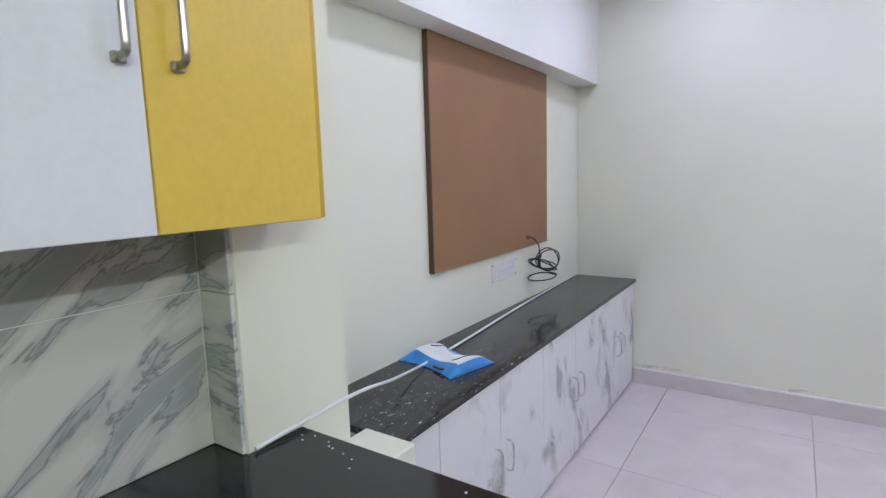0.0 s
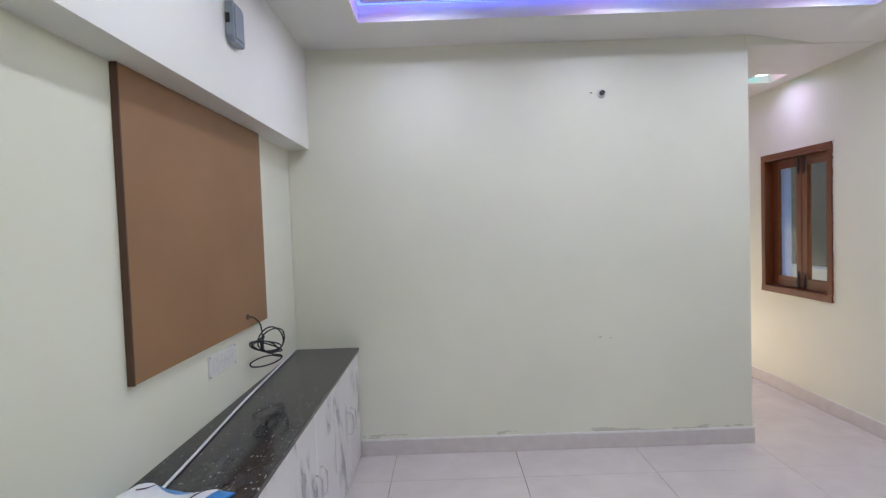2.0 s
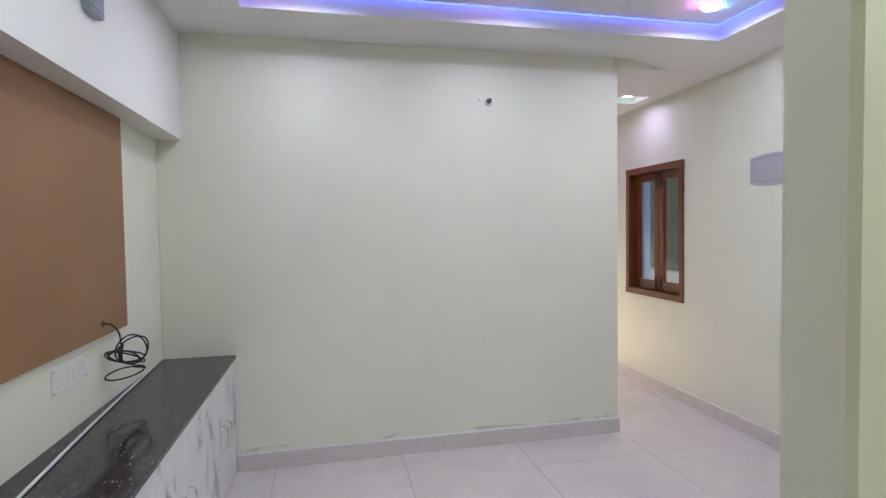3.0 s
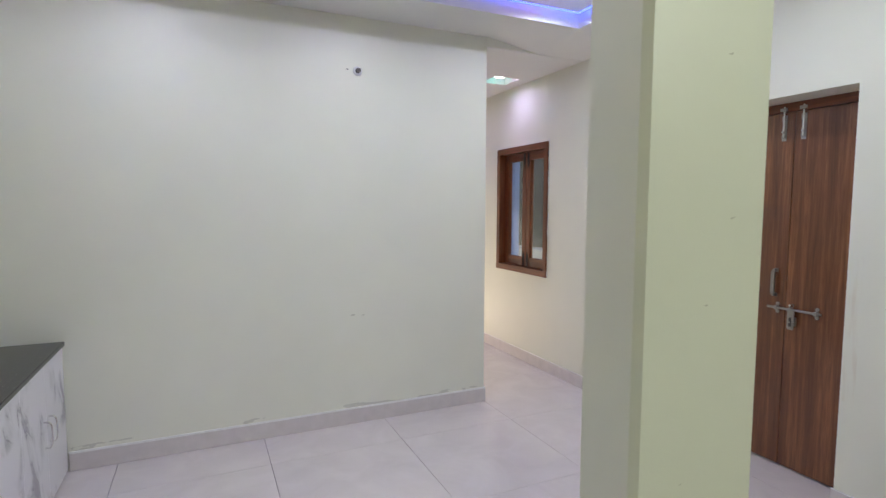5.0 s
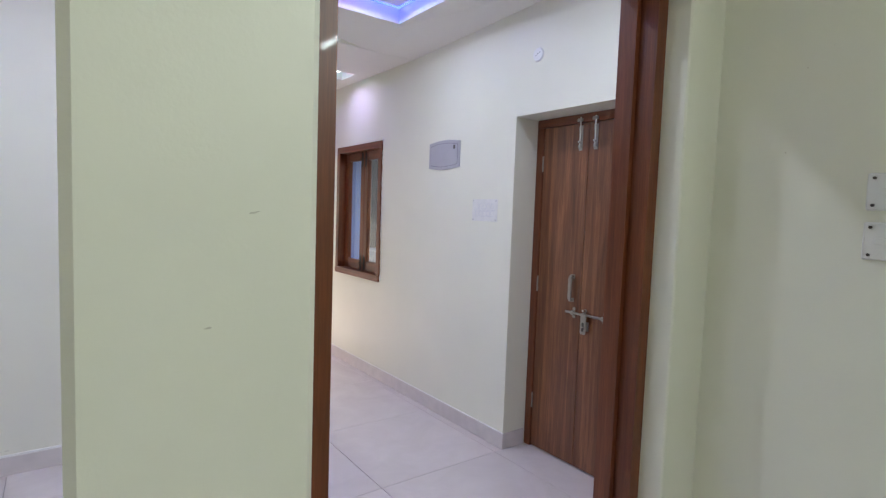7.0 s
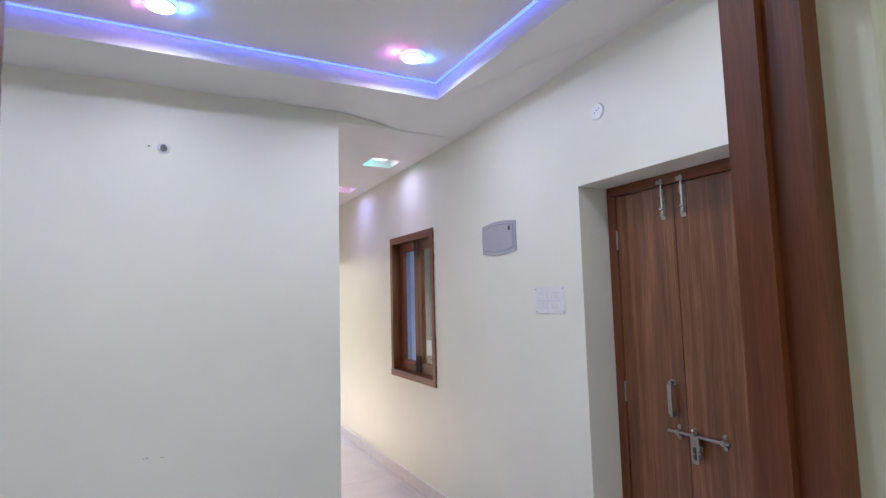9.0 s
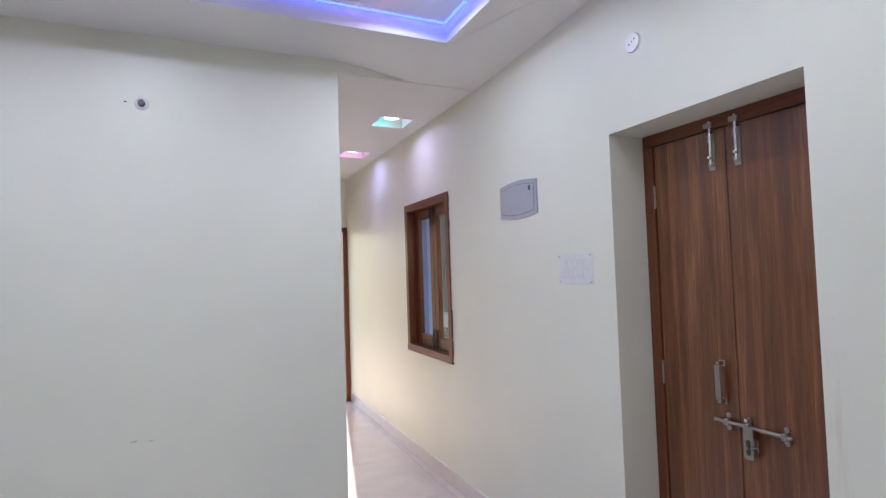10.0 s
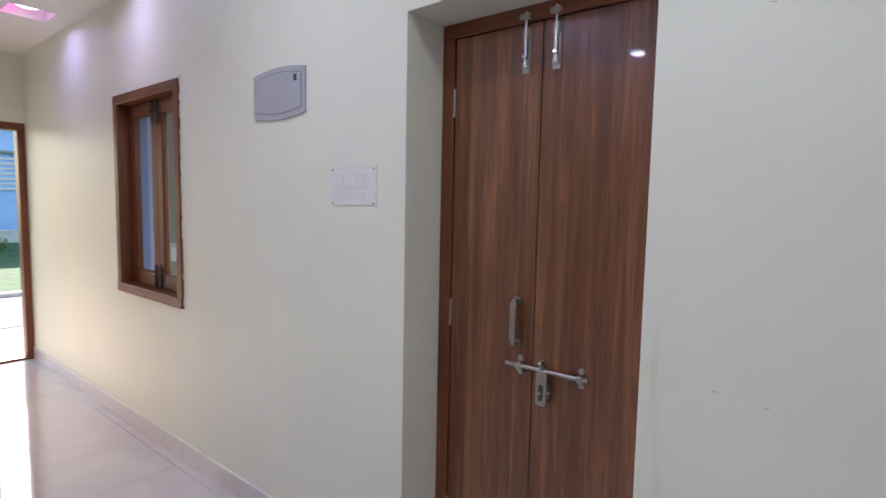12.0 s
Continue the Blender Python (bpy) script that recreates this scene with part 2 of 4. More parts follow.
c = mix(nt, ramp(nt, drops, [(0.652, (0, 0, 0)), (0.68, (1, 1, 1))]), c, (0.62, 0.60, 0.57))
nt.links.new(c, b.inputs["Base Color"])
nt.links.new(math_node(nt, "ADD", 0.02, math_node(nt, "MULTIPLY", dirt, 0.18)), b.inputs["Roughness"])
b.inputs["Specular IOR Level"].default_value = 0.32
BLACKTOP = plain("polished_black_granite", (0.016, 0.016, 0.018), 0.12, 0, 0.5, 180, 0.01)


def brushed(name, base, grey, dark, rough, scale, slant, keep, stretch):
    """White sheet with soft slanting grey bands, and thin darker lines within them."""
    m, nt, b = mat(name)
    g = nt.nodes.new("ShaderNodeNewGeometry")
    turn = nt.nodes.new("ShaderNodeMapping")
    turn.inputs["Rotation"].default_value = (radians(slant), 0, 0)
    nt.links.new(g.outputs["Position"], turn.inputs["Vector"])
    squash = nt.nodes.new("ShaderNodeMapping")
    squash.inputs["Scale"].default_value = stretch
    nt.links.new(turn.outputs[0], squash.inputs["Vector"])
    v = squash.outputs[0]
    band = noise_of(nt, v, scale, 5, 0.55, 0.5)
    area = noise_of(nt, turn.outputs[0], scale * 0.9, 2)
    mask = ramp(nt, area, [(keep, (0, 0, 0)), (keep + 0.12, (1, 1, 1))])
    soft = ramp(nt, band, [(0.46, (0, 0, 0)), (0.62, (1, 1, 1))])
    line = ramp(nt, math_node(nt, "ABSOLUTE", math_node(nt, "SUBTRACT", band, 0.56)), [(0.0, (1, 1, 1)), (0.018, (0, 0, 0))])
    c = mix(nt, math_node(nt, "MULTIPLY", math_node(nt, "MULTIPLY", soft, mask), 0.8), base, grey)
    c = mix(nt, math_node(nt, "MULTIPLY", math_node(nt, "MULTIPLY", line, mask), 0.65), c, dark)
    nt.links.new(c, b.inputs["Base Color"])
    b.inputs["Roughness"].default_value = rough
    return m


MARBLE = brushed("grey_veined_wall_tile", (0.70, 0.69, 0.65), (0.33, 0.36, 0.38), (0.17, 0.19, 0.20), 0.14, 3.4, -38, 0.05, (1, 0.75, 2.8))
FLOWERLAM = brushed("white_flower_laminate", (0.77, 0.76, 0.78), (0.33, 0.32, 0.34), (0.14, 0.13, 0.15), 0.25, 3.6, -24, 0.495, (1, 2.2, 0.8))

# outdoors
PAVE = plain("sunlit_cement", (0.50, 0.47, 0.42), 0.9, 0, 0.15, 4, 0.3)
EARTH, nt, b = mat("dry_ground")
g1 = noise_of(nt, coords(nt), 0.6, 8, 0.65)
nt.links.new(ramp(nt, g1, [(0.35, (0.22, 0.17, 0.11)), (0.5, (0.16, 0.17, 0.07)), (0.7, (0.30, 0.25, 0.18))]), b.inputs["Base Color"])
b.inputs["Roughness"].default_value = 0.95
LEAF = plain("dusty_leaf", (0.12, 0.22, 0.06), 0.6, 0, 0.5, 7)
BLUEWALL = plain("sky_blue_wall_paint", (0.38, 0.60, 0.98), 0.7, 0, 0.06, 1.5)
# pale ledge greyed in its base colour, since the sun reaches it here
LEDGE = plain("shaded_cement_ledge", (0.30, 0.32, 0.36), 0.85, 0, 0.12, 4, 0.2)
# near-black base: shade of the narrow yard is put into the wall colour
YARDWALL = plain("shaded_weathered_plaster", (0.022, 0.029, 0.028), 0.9, 0, 0.35, 2.2, 0.3)
# blue skylight on the window's outer reveal, put into the base colour
SKYLIT_REVEAL = plain("skylit_reveal_tint", (0.30, 0.42, 0.78), 0.7, 0, 0.08, 2)
WHITEWASH = plain("whitewash", (0.70, 0.70, 0.70), 0.85, 0, 0.12, 3, 0.2)
LAWN = plain("short_green_grass", (0.05, 0.13, 0.045), 0.9, 0, 0.45, 5, 0.3)
PINKBAND = plain("pinkish_band", (0.42, 0.32, 0.34), 0.9, 0, 0.12, 6, 0.2)
GREYMETAL = plain("grey_painted_steel", (0.30, 0.31, 0.33), 0.5, 0.3)

GLASS, nt, b = mat("window_glass")
b.inputs["Transmission Weight"].default_value = 1.0
b.inputs["Roughness"].default_value = 0.02
b.inputs["IOR"].default_value = 1.45
b.inputs["Base Color"].default_value = (0.92, 0.96, 0.97, 1)


def emitter(name, colour, power):
    m = bpy.data.materials.new(name)
    m.use_nodes = True
    nt = m.node_tree
    nt.nodes.clear()
    o = nt.nodes.new("ShaderNodeOutputMaterial")
    e = nt.nodes.new("ShaderNodeEmission")
    e.inputs[0].default_value, e.inputs[1].default_value = (*colour, 1), power
    nt.links.new(e.outputs[0], o.inputs[0])
    return m


LIT_WHITE = emitter("lit_diffuser_white", (0.85, 1.0, 0.97), 3.0)
LIT_CYAN = emitter("lit_rim_cyan", (0.05, 0.85, 0.75), 1.6)
LIT_PINK = emitter("lit_rim_pink", (1.0, 0.22, 0.75), 1.6)
LIT_BLUE = emitter("lit_rim_blue", (0.15, 0.25, 1.0), 1.6)
LIT_STRIP = emitter("lit_led_strip", (0.05, 0.085, 1.0), 2.6)
LIT_TUBE = emitter("lit_tube", (1.0, 0.98, 0.9), 3.0)

# ---------------------------------------------------------------- mesh helpers


def add_box(bm, lo, hi, bevel=0.0, seg=1):
    lo, hi = Vector(lo), Vector(hi)
    r = bmesh.ops.create_cube(bm, size=1.0)
    vs = r["verts"]
    bmesh.ops.scale(bm, vec=hi - lo, verts=vs)
    bmesh.ops.translate(bm, vec=(lo + hi) / 2, verts=vs)
    if bevel > 0:
        es = list({e for vv in vs for e in vv.link_edges})
        bmesh.ops.bevel(bm, geom=es, offset=bevel, segments=seg, affect="EDGES", profile=0.5)
    return bm


def box(lo, hi, bevel=0.0, seg=1):
    return add_box(bmesh.new(), lo, hi, bevel, seg)


def boxes(items, bevel=0.0):
    bm = bmesh.new()
    for lo, hi in items:
        add_box(bm, lo, hi, bevel)
    return bm


def add_rod(bm, a, b, r, seg=16, r2=None):
    a, b = Vector(a), Vector(b)
    d = b - a
    m = Matrix.Translation((a + b) / 2) @ d.to_track_quat("Z", "Y").to_matrix().to_4x4()
    bmesh.ops.create_cone(bm, cap_ends=True, segments=seg, radius1=r, radius2=r if r2 is None else r2, depth=d.length, matrix=m)
    return bm


def rod(a, b, r, seg=16, r2=None):
    return add_rod(bmesh.new(), a, b, r, seg, r2)


def tube(points, r, seg=8, steps=6):
    """A round bar swept through points, smoothed."""
    pts = [Vector(p) for p in points]
    path = []
    for i in range(len(pts) - 1):
        p0, p1, p2, p3 = pts[max(i - 1, 0)], pts[i], pts[i + 1], pts[min(i + 2, len(pts) - 1)]
        for k in range(steps):
            t = k / steps
            path.append(0.5 * (2 * p1 + (p2 - p0) * t + (2 * p0 - 5 * p1 + 4 * p2 - p3) * t * t + (3 * p1 - p0 - 3 * p2 + p3) * t ** 3))
    path.append(pts[-1])
    bm = bmesh.new()
    rings, up = [], Vector((0.31, 0.22, 0.93)).normalized()
    for i, p in enumerate(path):
        d = (path[min(i + 1, len(path) - 1)] - path[max(i - 1, 0)]).normalized()
        side = d.cross(up)
        if side.length < 1e-3:
            side = d.cross(Vector((1, 0, 0)))
        side.normalize()
        up2 = side.cross(d).normalized()
        rings.append([bm.verts.new(p + r * (math.cos(a) * side + math.sin(a) * up2)) for a in (2 * math.pi * j / seg for j in range(seg))])
    for r0, r1 in zip(rings, rings[1:]):
        for j in range(seg):
            bm.faces.new((r0[j], r0[(j + 1) % seg], r1[(j + 1) % seg], r1[j]))
    bm.faces.new(rings[0][::-1])
    bm.faces.new(rings[-1])
    return bm


def prism(outline, axis, lo, hi, bevel=0.0):
    """A flat outline in the two other axes, drawn out along an axis."""
    bm = bmesh.new()

    def at(p, d):
        return {"x": (d, p[0], p[1]), "y": (p[0], d, p[1]), "z": (p[0], p[1], d)}[axis]
    a = [bm.verts.new(at(p, lo)) for p in outline]
    c = [bm.verts.new(at(p, hi)) for p in outline]
    bm.faces.new(a[::-1])
    bm.faces.new(c)
    n = len(outline)
    for i in range(n):
        bm.faces.new((a[i], a[(i + 1) % n], c[(i + 1) % n], c[i]))
    bmesh.ops.recalc_face_normals(bm, faces=bm.faces)
    if bevel:
        bmesh.ops.bevel(bm, geom=list(bm.edges), offset=bevel, segments=1, affect="EDGES")
    return bm


def mesh_of(name, bm, material, smooth=False):
    bmesh.ops.recalc_face_normals(bm, faces=bm.faces)
    me = bpy.data.meshes.new(name)
    bm.to_mesh(me)
    bm.free()
    me.materials.append(material)
    if smooth:
        for p in me.polygons:
            p.use_smooth = True
        me.set_sharp_from_angle(angle=radians(40))
    return me


def part(name, bm, material, parent, label="", smooth=False):
    ob = new(name, mesh_of(name, bm, material, smooth))
    ob.parent = parent
    base = parent
    while base.parent:
        base = base.parent
    ob.matrix_parent_inverse = base.matrix_basis.inverted() if parent is base else Matrix.Identity(4)
    return tagged(ob, label)


def thing(name, at, label, category, group="", kind=""):
    ob = new(name)
    ob.empty_display_size = 0.05
    ob.location = at
    return tagged(ob, label, category, group, kind)


def single(name, bm, material, label, category, group="", kind="", smooth=False):
    return tagged(new(name, mesh_of(name, bm, material, smooth)), label, category, group, kind)


def structure(name, bm, material, label, category):
    return single(name, bm, material, label, category, "", "structure")


# ---------------------------------------------------------------- plan
TVX, BEAMX = -0.405, -0.265          # recessed wall behind the panel; face of the beam above it
FARY = 4.0                           # blank wall opposite
RX, RX2 = 3.5, 3.76                  # long wall with the closed door and the window
PX = 2.632                           # passage's other wall
ENDY = 7.30                          # wall with the way out
KY0, KY1, KRY = 1.140, 1.237, 1.130              # wall between kitchen and hall
KRX = 2.531                          # kitchen's side wall
HZ, PZ, KBACK = 2.70, 2.63, -1.60
SLAB = 2.98
STUB0, STUB1, PIERY = 1.266, 1.529, 1.112
KITX, COLX, COL0, COL1 = -0.200, -0.088, 0.985, 1.305   # tiled kitchen wall; column at its end
JR0, JR1 = 2.344, 2.389
DY0, DY1, DTOP = 2.03, 2.826, 2.055  # opening of the closed door
WY0, WY1, WZ0, WZ1 = 4.43, 5.30, 0.848, 2.056
EX0, EX1, ETOP = 2.70, 3.498, 2.05

structure("wall_panel_side", boxes([((TVX - 0.2, COL1, -0.06), (TVX, FARY + 0.12, SLAB))]), WALL, "cream painted wall behind the brown panel", "wall")
structure("beam", boxes([((TVX, COL1, 2.056), (BEAMX, FARY, HZ + 0.05))]), BEAM, "white painted beam above the brown panel", "beam")
structure("wall_far", boxes([((TVX, FARY, -0.06), (PX, FARY + 0.12, SLAB))], 0.004), WALL, "blank cream painted wall with a scuffed foot", "wall")
structure("wall_passage", boxes([((PX - 0.12, FARY + 0.12, -0.06), (PX, ENDY + 0.13, SLAB))]), WALL, "cream painted wall of the passage", "wall")
structure("wall_door_side", boxes([
    ((RX, KY0 - 0.2, -0.06), (RX2, DY0, SLAB)), ((RX, DY0, DTOP), (RX2, DY1, SLAB)),
    ((RX, DY1, -0.06), (RX2, WY0, SLAB)), ((RX, WY0, -0.06), (RX2, WY1, WZ0)), ((RX, WY0, WZ1), (RX2, WY1, SLAB)),
    ((RX, WY1, -0.06), (RX2, ENDY + 0.13, SLAB))]), WALL, "long cream wall with a closed door and window", "wall")
structure("wall_end", boxes([((PX, ENDY, -0.06), (EX0, ENDY + 0.13, SLAB)), ((EX1, ENDY, -0.06), (RX, ENDY + 0.13, SLAB)),
                             ((EX0, ENDY, ETOP), (EX1, ENDY + 0.13, SLAB))]), WALL, "cream wall with the way out", "wall")
structure("column", boxes([((TVX - 0.2, COL0, -0.06), (COLX, COL1, SLAB))], 0.004), WALL, "cream painted column beside the kitchen cabinets", "column")
structure("wall_stub_by_doorway", boxes([((STUB0, PIERY, -0.06), (STUB1, KY1, SLAB))], 0.011), WALL, "narrow cream wall pier beside the doorway", "wall")
structure("wall_over_doorway", boxes([((STUB1, PIERY + 0.02, 2.06), (JR1, KY1, SLAB))]), WALL, "cream wall over the doorway", "wall")
structure("wall_kitchen_return", boxes([((JR1, KRY, -0.06), (RX, KY1 + 0.02, SLAB))], 0.004), WALL, "cream wall between doorway and side wall", "wall")
structure("wall_kitchen_side", boxes([((KRX, KBACK, -0.06), (KRX + 0.12, KRY, SLAB))]), WALL, "cream side wall of the kitchen", "wall")
structure("wall_kitchen_back", boxes([((TVX - 0.2, KBACK - 0.12, -0.06), (KRX + 0.12, KBACK, SLAB))]), WALL, "cream back wall of the kitchen", "wall")
structure("wall_kitchen_cabinet_side", boxes([((TVX - 0.22, KBACK, -0.06), (KITX - 0.014, COL0, SLAB))]), WALL, "cream kitchen wall behind the cabinets", "wall")
structure("wall_dwarf", boxes([((COLX, KY0 - 0.002, -0.06), (0.085, 1.365, 0.762))], 0.004), WALL, "low cream parapet closing the kitchen counter", "wall")

# ceilings: hall with a raised tray, passage with two square niches, kitchen flat
TX0, TX1, TY0, TY1 = 0.155, 3.11, 1.66, 3.57
structure("ceiling_hall", boxes([
    ((TVX, KY1 + 0.001, HZ), (TX0, FARY, SLAB)), ((TX1, KY1, HZ), (RX, FARY, SLAB)),
    ((TX0, KY1, HZ), (TX1, TY0, SLAB)), ((TX0, TY1, HZ), (TX1, FARY, SLAB)),
    ((TX0, TY0, TRAY_Z), (TX1, TY1, SLAB))]), CEIL, "off-white plaster ceiling with a raised rectangular tray", "ceiling")
N = 0.125
cuts_y = [FARY]
for lx, ly in PASS_LAMPS:
    cuts_y += [ly - N, ly + N]
cuts_y.append(ENDY)
pass_parts = []
for i in range(0, len(cuts_y), 2):
    pass_parts.append(((PX, cuts_y[i], PZ), (RX, cuts_y[i + 1], SLAB)))
for lx, ly in PASS_LAMPS:
    pass_parts += [((PX, ly - N, PZ), (lx - N, ly + N, SLAB)), ((lx + N, ly - N, PZ), (RX, ly + N, SLAB)),
                   ((lx - N, ly - N, PZ + 0.085), (lx + N, ly + N, SLAB))]
structure("ceiling_passage", boxes(pass_parts), CEIL, "off-white passage ceiling with two square lamp niches", "ceiling")
structure("trim_passage_edge", prism([(PX - 0.02, PZ + 0.004), (3.07, PZ + 0.004), (3.07, PZ + 0.010), (PX - 0.02, HZ)], "y", FARY - 0.010, FARY), WALL, "cream painted strip tapering over the passage mouth", "trim")


def ceiling_dip():
    """Plaster skim that lets the hall ceiling run down to the passage ceiling."""
    bm = bmesh.new()
    nx, ny, yb = 24, 8, FARY - 0.011
    low, top = [], []
    for i in range(nx + 1):
        x = PX - 0.02 + (RX - PX + 0.02) * i / nx
        down = min(1.0, max(0.0, (x - PX) / (3.07 - PX))) * (HZ - PZ)
        ya = TY1 + 0.03 - 1.3 * min(1.0, max(0.0, (x - TX1 - 0.02) / (RX - TX1 - 0.02)))
        low.append([])
        top.append([])
        for j in range(ny + 1):
            u = j / ny
            y = ya + (yb - ya) * u
            low[-1].append(bm.verts.new((x, y, HZ - 0.0015 - down * u)))
            top[-1].append(bm.verts.new((x, y, HZ + 0.02)))
    for i in range(nx):
        for j in range(ny):
            bm.faces.new((low[i][j], low[i][j + 1], low[i + 1][j + 1], low[i + 1][j]))
        bm.faces.new((low[i][ny], top[i][ny], top[i + 1][ny], low[i + 1][ny]))
    return bm


tagged(new("ceiling_dip", mesh_of("ceiling_dip", ceiling_dip(), CEIL, True)), "off-white plaster running down to the passage ceiling", "ceiling", "", "structure")
structure("ceiling_kitchen", boxes([((TVX - 0.02, KBACK, HZ), (KRX, PIERY, SLAB)), ((COLX, PIERY, HZ), (STUB0, KY1, SLAB))]), CEIL, "flat off-white kitchen ceiling", "ceiling")

# skirting tiles
SK, ST = 0.10, 0.010
for lo, hi in (((0.005, FARY - ST, 0), (PX + ST, FARY, SK)), ((PX, FARY, 0), (PX + ST, ENDY, SK)),
               ((RX - ST, DY1 - ST, 0), (RX, ENDY, SK)), ((RX - ST, KY1 + 0.03, 0), (RX, DY0 + ST, SK)),
               ((RX, DY1 - ST, 0), (3.675, DY1, SK)), ((RX, DY0, 0), (3.675, DY0 + ST, SK)),
               ((STUB0, KY1, 0), (STUB1, KY1 + ST, SK))):
    structure("baseboard", box(lo, hi, 0.002), SKIRT, "pale polished skirting tile along the wall", "skirting")


# white cement joint along the top of the skirting
for lo, hi in (((0.005, FARY - 0.009, SK), (PX + 0.008, FARY, SK + 0.011)), ((RX - 0.009, DY1 - 0.009, SK), (RX, ENDY, SK + 0.005)),
               ((RX - 0.009, KY1 + 0.03, SK), (RX, DY0 + 0.009, SK + 0.005))):
    structure("trim_joint", box(lo, hi, 0.001), JOINT, "white cement joint on top of the skirting", "trim")


# ---------------------------------------------------------------- closed door in its reveal
def closed_door():
    fx0, fx1 = 3.685, 3.755
    fr = thing("door_frame", (fx0, (DY0 + DY1) / 2, 0), "brown varnished wooden door frame set in the reveal", "door frame", kind="structure")
    part("jamb", box((fx0, DY0, 0), (fx1, DY0 + 0.052, DTOP - 0.05), 0.003), FRAME_Z, fr)
    part("jamb", box((fx0, DY1 - 0.052, 0), (fx1, DY1, DTOP - 0.05), 0.003), FRAME_Z, fr)
    part("head", box((fx0, DY0, DTOP - 0.05), (fx1, DY1, DTOP), 0.003), FRAME_Y, fr)
    d = thing("door_1", (3.70, 2.434, 0.006), "closed double-leaf door of streaky walnut laminate", "door", kind="structure")
    y0, y1, seam = DY0 + 0.055, DY1 - 0.055, 2.434
    lx0, lx1 = 3.694, 3.730
    leaf_a = part("leaf", box((lx0, seam + 0.0015, 0.008), (lx1, y1, DTOP - 0.053), 0.002), DOORWOOD, d)
    leaf_b = part("leaf", box((lx0, y0, 0.008), (lx1, seam - 0.0015, DTOP - 0.053), 0.002), DOORWOOD, d)
    # tower bolts near the head
    for y, leaf in ((2.490, leaf_a), (2.385, leaf_b)):
        bm = box((lx0 - 0.004, y - 0.013, 1.848), (lx0, y + 0.013, 1.99), 0.0015)
        add_box(bm, (lx0 - 0.013, y - 0.011, 1.955), (lx0 - 0.004, y + 0.011, 1.985), 0.002)
        add_box(bm, (lx0 - 0.013, y - 0.011, 1.862), (lx0 - 0.004, y + 0.011, 1.882), 0.002)
        part("tower_bolt", bm, STEEL, leaf, "small steel tower bolt")
        part("bolt_rod", rod((lx0 - 0.009, y, 1.87), (lx0 - 0.009, y, 2.035), 0.0055), CHROME, leaf, "", True)
        part("bolt_knob", rod((lx0 - 0.011, y, 1.895), (lx0 - 0.030, y - 0.006, 1.895), 0.005), CHROME, leaf, "", True)
        part("keeper", box((lx0 - 0.022, y - 0.018, 2.010), (lx0 - 0.009, y + 0.018, 2.028), 0.002), STEEL, d)
    # pull handle
    hy = 2.495
    bow = [(lx0 - 0.030, 1.118), (lx0 - 0.033, 1.108), (lx0 - 0.033, 0.998), (lx0 - 0.030, 0.988), (lx0 - 0.024, 0.985), (lx0 - 0.024, 1.121)]
    part("pull_handle", prism([(x, z) for x, z in bow], "y", hy - 0.011, hy + 0.011, 0.0015), STEEL, leaf_a, "flat steel pull handle")
    for z in (1.123, 0.983):
        bm = box((lx0 - 0.026, hy - 0.008, z - 0.007), (lx0 - 0.003, hy + 0.008, z + 0.007), 0.002)
        add_box(bm, (lx0 - 0.004, hy - 0.013, z - 0.011), (lx0, hy + 0.013, z + 0.011), 0.0015)
        part("handle_foot", bm, STEEL, leaf_a)
    # sliding bar with hasp
    bz = 0.912
    part("sliding_bar", rod((lx0 - 0.016, 2.525, bz), (lx0 - 0.016, 2.235, bz), 0.007), STEEL, d, "long steel sliding bolt", True)
    for y in (2.475, 2.395, 2.262):
        bm = box((lx0 - 0.026, y - 0.010, bz - 0.012), (lx0 - 0.004, y + 0.010, bz + 0.012), 0.003)
        add_rod(bm, (lx0 - 0.006, y, bz - 0.022), (lx0, y, bz - 0.022), 0.010, 14)
        add_rod(bm, (lx0 - 0.006, y, bz + 0.022), (lx0, y, bz + 0.022), 0.010, 14)
        part("bar_bracket", bm, STEEL, d)
    plate = [(2.364, bz + 0.004), (2.364, 0.812), (2.370, 0.804), (2.396, 0.804), (2.402, 0.812), (2.402, bz + 0.004)]
    part("hasp", prism(plate, "x", lx0 - 0.034, lx0 - 0.029, 0.001), STEEL, d, "steel hasp plate hanging from the bar")
    slot = [(2.376, 0.868), (2.376, 0.826), (2.380, 0.820), (2.386, 0.820), (2.390, 0.826), (2.390, 0.868), (2.386, 0.873), (2.380, 0.873)]
    part("hasp_slot", prism(slot, "x", lx0 - 0.0365, lx0 - 0.0335), DARKMETAL, d, "dark slot with its staple")
    bm = rod((lx0 - 0.004, 2.383, 0.846), (lx0 - 0.044, 2.383, 0.846), 0.0045, 12)
    add_rod(bm, (lx0 - 0.030, 2.383, 0.846), (lx0 - 0.034, 2.350, 0.852), 0.0045, 12)
    add_box(bm, (lx0 - 0.006, 2.368, 0.820), (lx0, 2.398, 0.872), 0.0015)
    part("staple", bm, STEEL, d)
    part("bar_knob", rod((lx0 - 0.012, 2.392, bz + 0.022), (lx0 - 0.030, 2.392, bz + 0.026), 0.008, 14, 0.006), CHROME, d, "bright knob on the bar", True)
    for z in (1.785, 1.045, 0.30):
        part("hinge", rod((lx0 - 0.004, y1 + 0.0015, z - 0.048), (lx0 - 0.004, y1 + 0.0015, z + 0.048), 0.005, 10), STEEL, d, "", True)
